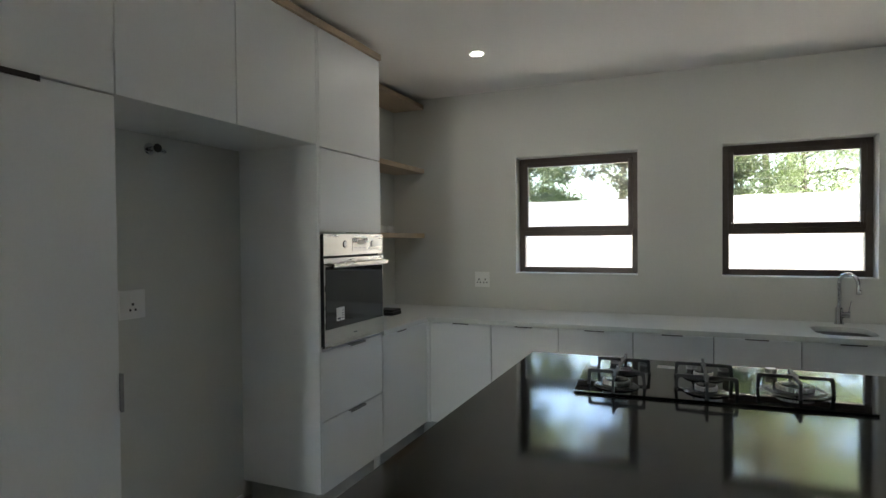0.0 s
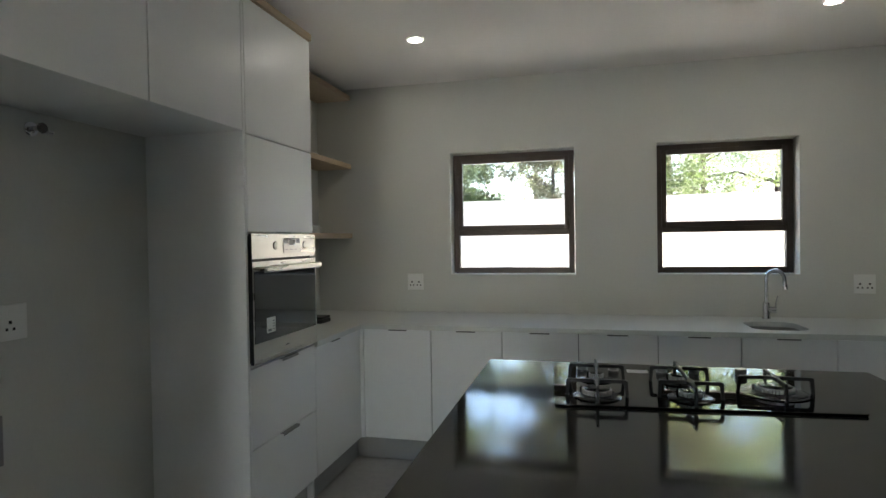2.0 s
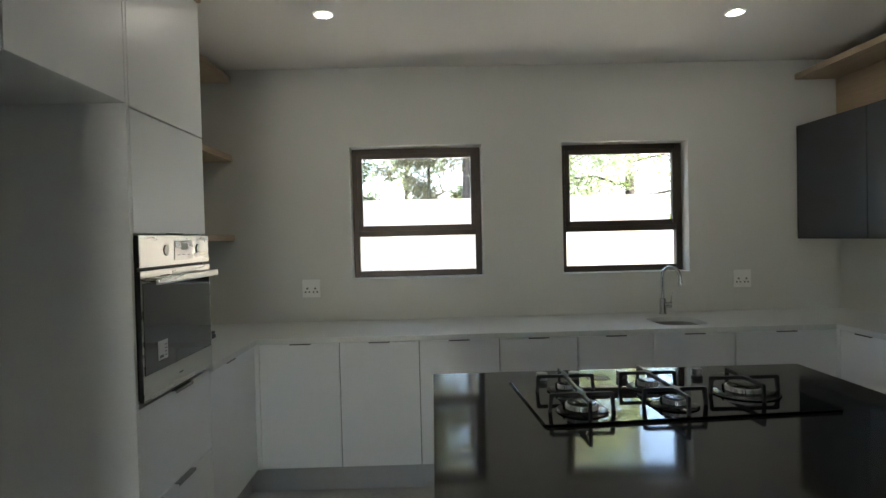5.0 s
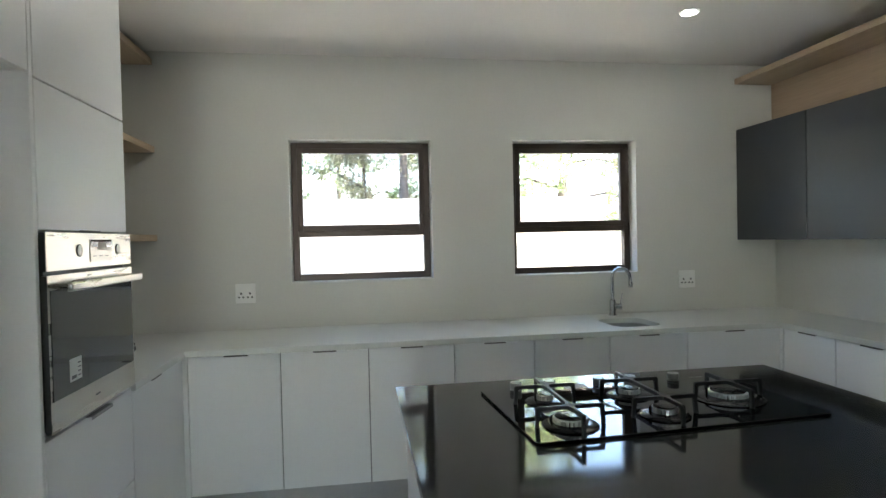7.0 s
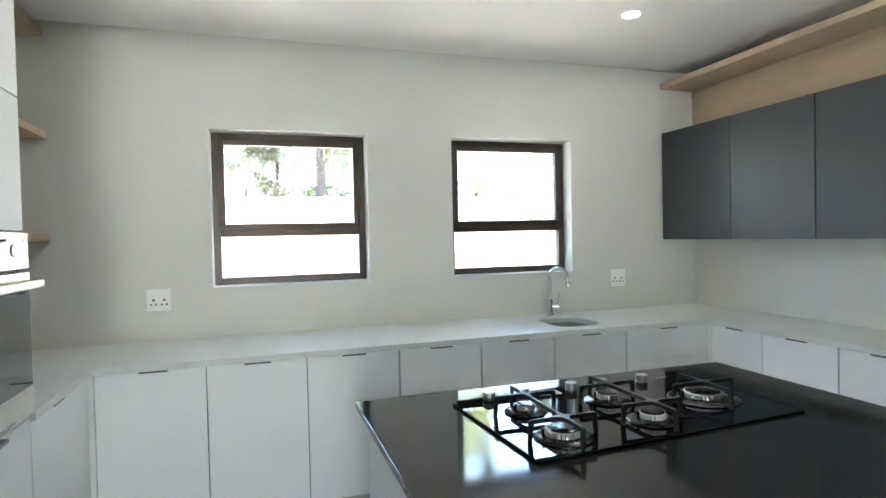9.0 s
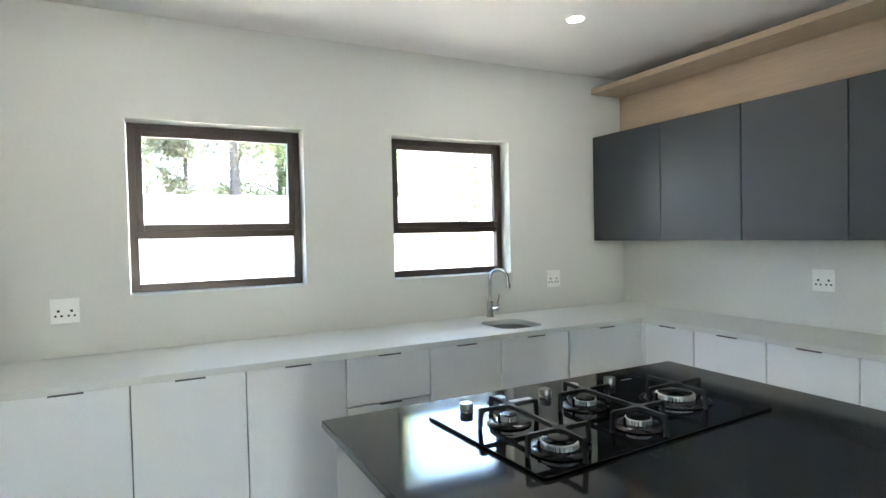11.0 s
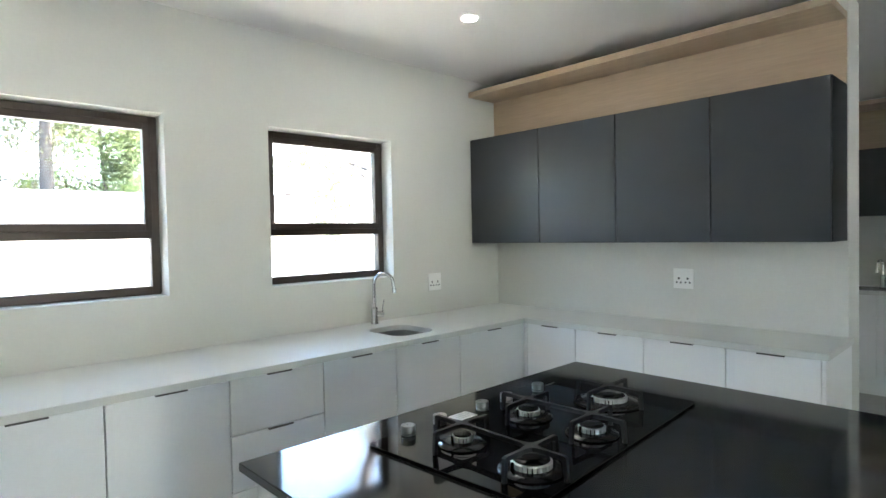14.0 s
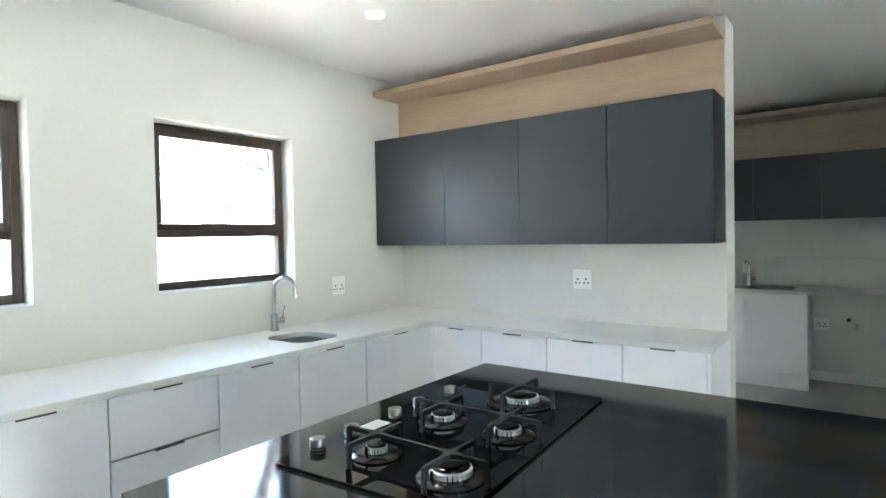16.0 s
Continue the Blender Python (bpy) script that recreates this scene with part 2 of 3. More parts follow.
structure("wall_north", cells((-0.2, W1[0], W1[1], W2[0], W2[1], X_EO), (0.0, 0.23), (0, WZ[0], WZ[1], 2.9), {(1, 0, 1), (3, 0, 1)}), WALL,
          "off-white painted plaster wall with two windows", "wall")
structure("wall_west", box(-0.2, 0.0, Y_S, 0.0, 0, 2.9), WALL, "off-white painted plaster wall behind the tall cabinets", "wall")
structure("wall_east", box(X_E, X_EO, Y_NIB, 0.0, 0, CEILING, 0.004), WALL, "off-white plaster wall ending beside an opening", "wall")
# unseen wall, added to block south daylight on its way to the scullery
structure("wall_passage", box(X_E, X_EO, Y_S, -4.85, 0, CEILING), WALL, "unseen off-white wall added to hold daylight off the scullery", "wall")
structure("wall_scullery", box(X_EO, X_FAR, -1.62, -1.5, 0, CEILING), WALL, "off-white plaster side wall of the scullery", "wall")
structure("wall_far", box(X_FAR, X_FAR + 0.2, Y_S, -1.5, 0, 2.9), WALL, "off-white plaster back wall of the scullery", "wall")
# unseen wall; its opening is added and sized to light the room from behind
structure("wall_south", cells((-0.2, 0.5, 1.36, X_FAR + 0.2), (Y_S - 0.2, Y_S), (0, 2.1, 2.9), {(1, 0, 0)}), WALL, "unseen off-white plaster wall with an opening added for daylight", "wall")
structure("floor", box(-0.2, X_FAR + 0.2, Y_S - 0.2, 0.23, -0.1, 0.0), FLOOR, "smooth warm grey screeded floor", "floor")
structure("ceiling", box(-0.2, X_FAR + 0.2, Y_S - 0.2, 0.23, CEILING, CEILING + 0.1), CEIL, "smooth white painted ceiling", "ceiling")
# unseen roof, its overhang kept short so more sky reaches the windows
structure("roof", box(-0.7, X_FAR + 0.7, Y_S - 0.7, 0.40, 2.9, 3.0), CEIL, "flat unseen roof slab with eaves cut back for skylight", "roof")
structure("wall_recess", box(0.0005, 0.10, -3.029, -1.9415, 0, 1.933), WALL, "off-white plaster lining at the back of the fridge recess", "wall")
structure("baseboard", box(0.101, 0.116, -3.01, -1.96, 0.0, 0.09, 0.004), PLASTIC, "white skirting board in the fridge recess", "skirting")


def window(name, x0, x1, label):
    """A dark aluminium window: a top-hung sash above, a fixed pane below."""
    w = tagged(thing(name, label, "window", (x0, 0.12, WZ[0])), kind="structure")
    z0, z1 = WZ[0] + 0.004, WZ[1] - 0.006
    x0, x1, f, y0, y1 = x0 + 0.004, x1 - 0.004, 0.042, 0.100, 0.155
    mid = z0 + 0.305
    bm = bmesh.new()
    for q in ((x0, x0 + f, z0, z1), (x1 - f, x1, z0, z1)):
        box(q[0], q[1], y0, y1, q[2], q[3], 0.003, 1, bm)
    for q in ((z0, z0 + f), (z1 - f, z1), (mid - 0.022, mid + 0.022)):
        box(x0 + f, x1 - f, y0, y1, q[0], q[1], 0.003, 1, bm)
    fr = part("window_frame", bm, BRONZE, w)
    s, a0, a1, b0, b1 = 0.034, x0 + f - 0.006, x1 - f + 0.006, mid + 0.016, z1 - f + 0.006
    bm = bmesh.new()
    for q in ((a0, a0 + s), (a1 - s, a1)):
        box(q[0], q[1], y0 - 0.012, y0 + 0.03, b0, b1, 0.004, 2, bm)
    for q in ((b0, b0 + s + 0.004), (b1 - s, b1)):
        box(a0 + s, a1 - s, y0 - 0.012, y0 + 0.03, q[0], q[1], 0.004, 2, bm)
    sash = part("sash", bm, BRONZE, w, "top-hung bronze aluminium sash")
    bm = bmesh.new()
    for cx in (a0 + 0.014, a1 - 0.014):
        box(cx - 0.008, cx + 0.008, y0 - 0.02, y0 - 0.008, b0 + 0.03, b0 + 0.10, 0.003, 1, bm)
    part("stay", bm, BRONZE, sash)
    for nm, p, yy in (("upper_pane", (a0 + s - 0.004, a1 - s + 0.004, b0 + s, b1 - s + 0.004), y0 + 0.01), ("lower_pane", (x0 + f - 0.004, x1 - f + 0.004, z0 + f - 0.004, mid - 0.018), y0 + 0.03)):
        g = part(nm, box(p[0], p[1], yy, yy + 0.004, p[2], p[3]), PANE, w, "clear glass pane")
        g.visible_shadow = False
    return w


window("window_1", *W1, "dark bronze aluminium window with top-hung sash over fixed pane")
window("window_2", *W2, "dark bronze aluminium window above the sink")

# ---- cabinets ----
Y_DOOR, X_WDOOR, X_EDOOR = -0.65, 0.60, 3.965     # door faces of the three runs
TOP0, TOP1 = 0.87, 0.90                          # worktop
KICK_H, TH = 0.15, 0.018


def front(name, run, plane, a0, a1, z0, z1, material, parent, gap=0.0027):
    """A door or drawer front in one of the three runs, with fine gaps round it."""
    a0, a1, z0, z1 = a0 + gap, a1 - gap, z0 + gap, z1 - gap
    b = {"n": (a0, a1, plane, plane + TH), "w": (plane - TH, plane, a0, a1), "e": (plane, plane + TH, a0, a1)}[run]
    return part(name, box(*b, z0, z1, 0.0015, 1), material, parent)


def pull(run, plane, c, z, parent, half=0.06, lip=0.004, out=0.011, material=HANDLE):
    """A slim folded edge pull on a front's top edge."""
    bm = bmesh.new()
    for o0, o1, z0, z1 in ((-0.001, out, z - 0.001, z + 0.0015), (out - 0.002, out, z - lip, z + 0.001)):
        b = {"n": (c - half, c + half, plane - o1, plane - o0), "w": (plane + o0, plane + o1, c - half, c + half), "e": (plane - o1, plane - o0, c - half, c + half)}[run]
        box(*b, z0, z1, 0.0006, 1, bm)
    return part("handle", bm, material, parent, "slim metal edge pull")


def carcass(parent, run, a0, a1, z0, z1, plane, wall, material=CARC, lid=True):
    """An open-backed box of boards: two sides, bottom, top and back."""
    s = TH + 0.002
    f, k = (plane + s, wall) if run != "w" else (wall, plane - s)
    lay = (lambda p0, p1, q0, q1: (p0, p1, q0, q1)) if run == "n" else (lambda p0, p1, q0, q1: (q0, q1, p0, p1))
    boards = [("side_panel", a0 + 0.0005, a0 + 0.016, z0, z1), ("side_panel", a1 - 0.016, a1 - 0.0005, z0, z1), ("bottom_panel", a0 + 0.0165, a1 - 0.0165, z0, z0 + 0.016)]
    if lid:
        boards.append(("top_panel", a0 + 0.0165, a1 - 0.0165, z1 - 0.016, z1))
    for name, p0, p1, c0, c1 in boards:
        part(name, box(*lay(p0, p1, f, k), c0, c1), material, parent)
    back = (k - 0.006, k) if run != "w" else (f, f + 0.006)
    part("back_board", box(*lay(a0 + 0.0165, a1 - 0.0165, *back), z0 + 0.0165, z1 - 0.0165), material, parent)


def base_unit(run, a0, a1, plane, wall, splits, label, handle_at=None, kick=True, group="white base cabinets"):
    """A base cabinet; splits: the heights between its fronts from the top down."""
    mid = (a0 + a1) / 2
    at = {"n": (mid, plane + 0.3, 0), "w": (plane - 0.3, mid, 0), "e": (plane + 0.28, mid, 0)}[run]
    u = thing("base_cabinet", label, "cabinet", at, group)
    carcass(u, run, a0, a1, KICK_H, TOP0 - 0.001, plane, wall, lid=not (run == "n" and a0 < 3.1 < a1))
    zs = [TOP0 - 0.002, *splits, KICK_H]
    for top, low in zip(zs, zs[1:]):
        d = front("drawer_front" if len(zs) > 2 else "door", run, plane, a0, a1, low, top, WHITE, u)
        pull(run, plane, handle_at if handle_at is not None else mid, top - 0.003, d)
    if kick:
        o = 0.055
        b = {"n": (a0, a1, plane + o, plane + o + 0.016), "w": (plane - o - 0.016, plane - o, a0, a1), "e": (plane + o, plane + o + 0.016, a0, a1)}[run]
        part("plinth", box(*b, 0.0, KICK_H, 0.001, 1), KICK, u, "silver-grey plinth board")
    return u


# north run
xs = (1.08, 1.536, 1.998, 2.449, 2.89, 3.366, 3.962)
base_unit("n", 0.622, 1.08, Y_DOOR, -0.004, (), "white base cabinet in the corner beside the oven tower", 0.86)
for a0, a1 in zip(xs, xs[1:]):
    drawers = a0 == 1.998
    base_unit("n", a0, a1, Y_DOOR, -0.004, (0.625, 0.384) if drawers else (),
              "white base unit with three drawers under pale worktop" if drawers else "white base cabinet with one door under pale worktop")
# east run
for a0, a1 in ((-1.04, -0.672), (-1.478, -1.04), (-1.91, -1.478), (-2.318, -1.91)):
    base_unit("e", a0, a1, X_EDOOR, X_E - 0.004, (), "white base cabinet below the grey wall cabinets")
end = thing("end_panel", "white board panel closing the cabinet run", "panel", (4.2, -2.34, 0))
part("board", box(X_EDOOR, X_E - 0.003, -2.335, -2.319, 0.0, TOP0 - 0.001, 0.001, 1), WHITE, end)
fill = thing("corner_filler", "white corner filler strip between cabinet runs", "panel", (3.92, -0.66, 0))
part("board", box(3.9598, 3.981, -0.6744, -0.6385, KICK_H, TOP0 - 0.002), WHITE, fill)
for q in ((3.945, 4.036, -0.595, -0.579), (4.02, 4.036, -0.672, -0.596)):
    part("plinth", box(*q, 0.0, KICK_H), KICK, fill, "silver-grey plinth board")
fill = thing("corner_filler", "white corner filler strip beside the oven tower run", "panel", (0.61, -0.66, 0))
part("board", box(0.583, 0.6215, -0.654, -0.636, KICK_H, TOP0 - 0.002), WHITE, fill)
for q in ((0.529, 0.622, -0.595, -0.579), (0.529, 0.545, -0.655, -0.596)):
    part("plinth", box(*q, 0.0, KICK_H), KICK, fill, "silver-grey plinth board")
# west run beside the oven tower
base_unit("w", -1.298, -0.655, X_WDOOR, 0.004, (), "white base cabinet between oven tower and corner", -1.05)

# worktop
HOLE = rounded(2.985, 3.285, -0.56, -0.215, 0.09)
wt = thing("worktop", "pale grey-white quartz worktop running round three walls", "worktop", (2.2, -0.3, TOP0))
part("slab", slab([(0.003, -0.003), (0.003, -0.6655), (3.947, -0.6655), (X_E - 0.003, -0.6655), (X_E - 0.003, -0.003)], TOP0, TOP1, [HOLE], 0.001), QUARTZ, wt)
part("slab", slab([(0.003, -0.6662), (0.003, -1.298), (0.615, -1.298), (0.615, -0.6662)], TOP0, TOP1, bevel=0.001), QUARTZ, wt)
part("slab", slab([(3.947, -0.6662), (3.947, -2.348), (X_E - 0.003, -2.344), (X_E - 0.003, -0.6662)], TOP0, TOP1, bevel=0.001), QUARTZ, wt)

sink = thing("sink", "small brushed steel undermounted sink bowl", "sink", (3.135, -0.39, 0.70))
bm = bmesh.new()
loops = []
for inset, z, r in ((-0.012, TOP0 - 0.0005, 0.10), (0.002, TOP0 - 0.0005, 0.09), (0.006, 0.76, 0.088), (0.02, 0.735, 0.075), (0.06, 0.728, 0.05), (0.13, 0.725, 0.018)):
    loops.append([bm.verts.new((x, y, z)) for x, y in rounded(2.985 + inset, 3.285 - inset, -0.56 + inset, -0.215 - inset, r)])
for lo, hi in zip(loops, loops[1:]):
    for k in range(len(lo)):
        bm.faces.new((lo[k], lo[(k + 1) % len(lo)], hi[(k + 1) % len(lo)], hi[k]))
bm.faces.new(loops[-1])
bmesh.ops.recalc_face_normals(bm, faces=bm.faces)
part("bowl", bm, SINK_STEEL, sink, smooth=True)
part("drain", lathe(((0.04, 0), (0.04, 0.004), (0.03, 0.005), (0.012, 0.002)), 3.135, -0.39, 0.7255), CHROME, sink, "chrome drain")


def tap(x, y, z, heading, reach=0.125, scale=1.0, side=-20):
    """A swan-neck mixer tap with a side lever."""
    t = thing("mixer_tap", "polished chrome swan-neck mixer tap on the worktop", "tap", (x, y, z))
    s, c, n = scale, math.cos(radians(heading)), math.sin(radians(heading))
    part("base", lathe(((0.026, 0), (0.026, 0.006), (0.022, 0.012), (0.0215, 0.095), (0.019, 0.103), (0.013, 0.108)), x, y, z, 24), CHROME, t, smooth=True)
    h, r = 0.255 * s, reach / 2
    pts = [(x, y, z + 0.10), (x, y, z + 0.18)] + [(x + c * (r - r * math.cos(a)), y + n * (r - r * math.cos(a)), z + h + r * math.sin(a)) for a in [math.pi * k / 14 for k in range(14)]]
    pts += [(x + c * reach, y + n * reach, z + h - 0.01), (x + c * (reach + 0.004), y + n * (reach + 0.004), z + h - 0.04)]
    part("spout", tube(pts, 0.0115, 14), CHROME, t, smooth=True)
    e = pts[-1]
    part("aerator", lathe(((0.014, -0.018), (0.0145, 0.004), (0.012, 0.012)), *e, 18), CHROME, t, smooth=True)
    sx, sy = math.cos(radians(side)), math.sin(radians(side))
    k = (x + 0.058 * sx, y + 0.058 * sy, z + 0.06)
    part("cartridge", tube([(x + 0.01 * sx, y + 0.01 * sy, z + 0.06), k], [0.019, 0.021], 18), CHROME, t, smooth=True)
    part("lever", tube([(k[0] - 0.008 * sx, k[1] - 0.008 * sy, k[2]), (k[0] - 0.004 * sx, k[1] - 0.004 * sy, k[2] + 0.04), (k[0] + 0.006 * sx, k[1] + 0.006 * sy, k[2] + 0.092)], [0.005, 0.004, 0.0035], 12), CHROME, t, smooth=True)
    return t


tap(3.18, -0.075, TOP1, -52)

# oven tower
Y_T0, Y_T1, TALL = -1.94, -1.30, 2.53
tower = thing("oven_tower", "tall white cabinet housing a built-in oven over drawers", "cabinet", (0.3, -1.62, 0))
for y0, y1 in ((Y_T0, Y_T0 + 0.018), (Y_T1 - 0.018, Y_T1)):
    part("side_panel", box(0.004, 0.581 if y1 > -1.5 else 0.60, y0, y1, 0.0 if y1 > -1.5 else 0.165, TALL, 0.001, 1), WHITE, tower)
for z0 in (KICK_H, 0.872, 1.492, 1.916, TALL - 0.018):
    part("shelf_board", box(0.01, 0.578, Y_T0 + 0.018, Y_T1 - 0.018, z0, z0 + 0.016), WHITE, tower)
part("back_board", box(0.004, 0.01, Y_T0 + 0.018, Y_T1 - 0.018, KICK_H, TALL), WHITE, tower)
Y_TI = Y_T0 + 0.019
front("top_door", "w", X_WDOOR, Y_TI, Y_T1, 1.925, TALL, WHITE, tower)
d = front("flap_door", "w", X_WDOOR, Y_TI, Y_T1, 1.49, 1.925, WHITE, tower)
part("handle", box(X_WDOOR - 0.001, X_WDOOR + 0.014, -1.68, -1.56, 1.4925, 1.495, 0.0006, 1), HANDLE, d, "slim dark metal edge pull")
for top, low, hz in ((0.885, 0.522, 0.885), (0.522, KICK_H, 0.522)):
    d = front("drawer_front", "w", X_WDOOR, Y_TI, Y_T1, low, top, WHITE, tower)
    pull("w", X_WDOOR, -1.60, hz - 0.003, d, 0.078, 0.010, 0.02, KNOB)
part("plinth", box(0.53, 0.545, -1.889, Y_T1 - 0.019, 0.0, KICK_H), KICK, tower, "silver-grey plinth board")
part("plinth", box(0.12, 0.545, -1.905, -1.8895, 0.0, KICK_H), KICK, tower, "silver-grey plinth board")

# built-in oven
OY0, OY1, OZ0, OZ1 = -1.911, -1.306, 0.893, 1.487
oven = thing("oven", "built-in stainless steel electric oven with dark glass door", "oven", (0.4, -1.61, OZ0))
part("casing", box(0.06, 0.594, OY0 + 0.02, OY1 - 0.02, OZ0 + 0.01, OZ1 - 0.01), BLACK_PLASTIC, oven, "black oven casing")
pz = OZ1 - 0.115
part("panel_tray", box(0.595, 0.6105, OY0 + 0.001, OY1 - 0.001, pz + 0.001, OZ1 - 0.001), BLACK_PLASTIC, oven)
cp = part("control_panel", box(0.611, 0.614, OY0, OY1, pz, OZ1, 0.001, 1), STEEL, oven, "brushed steel control panel")
for ky in (-1.715, -1.425):
    k = part("knob", lathe(((0.0202, 0), (0.0202, 0.002), (0.0192, 0.003)), 0.614, ky, pz + 0.058, 28, axis="x"), BLACK_PLASTIC, cp, "dark recess ring")
    part("knob_face", lathe(((0.0180, 0), (0.0180, 0.0012), (0.0172, 0.0016)), 0.6165, ky, pz + 0.058, 28, axis="x"), STEEL, k, "flush push-in metal knob face", True)
disp = part("display", box(0.613, 0.6165, -1.645, -1.475, pz + 0.018, pz + 0.094, 0.001, 1), mat("display_film", (0.52, 0.50, 0.47), 0.32, metal=1.0, vary=0.05), cp, "grey display panel")
part("screen", box(0.6165, 0.6175, -1.640, -1.480, pz + 0.068, pz + 0.093), OVEN_GLASS, disp, "black clock window")
part("sticker", box(0.6175, 0.6182, -1.590, -1.530, pz + 0.056, pz + 0.084), PAPER, disp, "white paper sticker")
for k in range(3):
    part("print_bar", box(0.6165, 0.617, -1.625 + 0.045 * k, -1.60 + 0.045 * k, pz + 0.036, pz + 0.039), INK, disp)
part("indicator", lathe(((0.004, 0), (0.004, 0.001)), 0.614, -1.345, pz + 0.09, 12, axis="x"), BLACK_PLASTIC, cp)
door = part("oven_door", box(0.597, 0.6125, OY0 + 0.001, OY1 - 0.001, OZ0 + 0.007, pz - 0.013), BLACK_PLASTIC, oven, "steel-fronted oven door")
part("door_front", box(0.613, 0.616, OY0, OY1, OZ0 + 0.006, pz - 0.012, 0.001, 1), STEEL, door, "brushed steel door front")
part("door_glass", box(0.6155, 0.6185, OY0 + 0.007, OY1 - 0.012, OZ0 + 0.10, pz - 0.055, 0.001, 1), OVEN_GLASS, door, "dark reflective glass")
for y in (OY0 + 0.07, OY1 - 0.06):
    part("handle_post", tube([(0.614, y, pz - 0.045), (0.652, y, pz - 0.045)], 0.009, 12), STEEL, door)
part("handle_bar", box(0.648, 0.664, OY0 + 0.035, OY1 - 0.02, pz - 0.062, pz - 0.034, 0.005, 2), STEEL, door, "flat steel handle bar")
st = part("energy_label", box(0.6185, 0.6192, -1.81, -1.735, OZ0 + 0.135, OZ0 + 0.205), PAPER, door, "white printed label on glass")
part("print_block", box(0.6192, 0.6195, -1.80, -1.77, OZ0 + 0.142, OZ0 + 0.152), INK, st)
for k in range(4):
    part("print_bar", box(0.6192, 0.6195, -1.76, -1.742, OZ0 + 0.146 + 0.013 * k, OZ0 + 0.150 + 0.013 * k), INK, st)
part("maker_mark", box(0.616, 0.6164, -1.64, -1.605, OZ0 + 0.05, OZ0 + 0.056), INK, door)

# cabinets over the fridge recess
Y_R0, Y_RM = -3.03, -2.488
for y0, y1 in ((Y_R0, Y_RM), (Y_RM, Y_T0)):
    u = thing("bridge_cabinet", "white overhead cabinet above the empty fridge recess", "cabinet", (0.3, (y0 + y1) / 2, 1.93), "cabinets above the fridge recess")
    part("bottom_panel", box(0.004, 0.58, y0 + 0.0005, y1 - 0.0005, 1.935, 1.953), WHITE, u)
    part("top_panel", box(0.004, 0.58, y0 + 0.0005, y1 - 0.0005, TALL - 0.018, TALL), WHITE, u)
    for a in (y0 + 0.0005, y1 - 0.0165):
        part("side_panel", box(0.004, 0.58, a, a + 0.016, 1.9535, TALL - 0.018), WHITE, u)
    front("door", "w", X_WDOOR, y0, y1, 1.931, TALL, WHITE, u)

# pantry cabinet
pantry = thing("pantry_cabinet", "tall white pantry cabinet beside the fridge recess", "cabinet", (0.3, -3.34, 0))
for y0 in (-3.048, -3.65):
    part("side_panel", box(0.004, 0.58, y0, y0 + 0.0175, 0.0, TALL), WHITE, pantry)
for z0 in (KICK_H, 1.915, TALL - 0.018):
    part("shelf_board", box(0.004, 0.58, -3.632, -3.0485, z0, z0 + 0.016), WHITE, pantry)
d = front("lower_door", "w", X_WDOOR, -3.65, -3.031, KICK_H, 1.93, WHITE, pantry)
pz0, pz1 = 0.90, 1.025
bm = bmesh.new()
box(X_WDOOR - 0.001, X_WDOOR + 0.02, -3.036, -3.0335, pz0, pz1, 0.0006, 1, bm)
box(X_WDOOR + 0.018, X_WDOOR + 0.02, -3.046, -3.034, pz0, pz1, 0.0006, 1, bm)
part("handle", bm, KNOB, d, "slim metal edge pull")
pull("w", X_WDOOR, -3.34, 1.927, d, 0.065, 0.016, 0.02)
front("upper_door", "w", X_WDOOR, -3.65, -3.031, 1.93, TALL, WHITE, pantry)
part("plinth", box(0.53, 0.545, -3.65, -3.031, 0.0, KICK_H), KICK, pantry, "silver-grey plinth board")

# ---- oak boards and shelves ----
def shelf(name, x0, x1, y0, y1, z0, z1, label):
    s = thing(name, label, "shelf", ((x0 + x1) / 2, (y0 + y1) / 2, z0))
    part("board", box(x0, x1, y0, y1, z0, z1, 0.0015, 1), OAK_Y, s)
    return s


shelf("top_board", 0.004, 0.612, -3.65, -1.296, TALL + 0.002, TALL + 0.038, "pale oak board lying along the tops of tall cabinets")
for z in (2.535, 2.003, 1.466):
    s = shelf("floating_shelf", 0.003, 0.285, -1.292, -0.003, z, z + 0.038, "pale oak floating shelf in the corner")
    tagged(s, group="corner floating shelves")
shelf("ledge_shelf", 4.15, 4.435, -2.317, -0.004, 2.483, 2.521, "long pale oak ledge above the grey wall cabinets")
back = thing("back_panel", "pale oak veneer panel on the wall above grey cabinets", "panel", (4.45, -1.15, 2.16))
part("board", box(4.437, X_E - 0.001, -2.317, -0.004, 2.168, 2.523, 0.001, 1), OAK_Y, back)

# ---- grey wall cabinets ----
UX, UZ0, UZ1 = 4.15, 1.387, 2.163
ys = (-0.012, -0.645, -1.217, -1.772, -2.317)
for y1, y0 in zip(ys, ys[1:]):
    u = thing("wall_cabinet", "slate grey handleless wall cabinet with a flat door", "cabinet", (4.3, (y0 + y1) / 2, UZ0), "grey wall cabinets")
    carcass(u, "e", y0, y1, UZ0, UZ1, UX, X_E - 0.002, GREY)
    front("door", "e", UX, y0, y1, UZ0 - 0.002, UZ1, GREY, u)

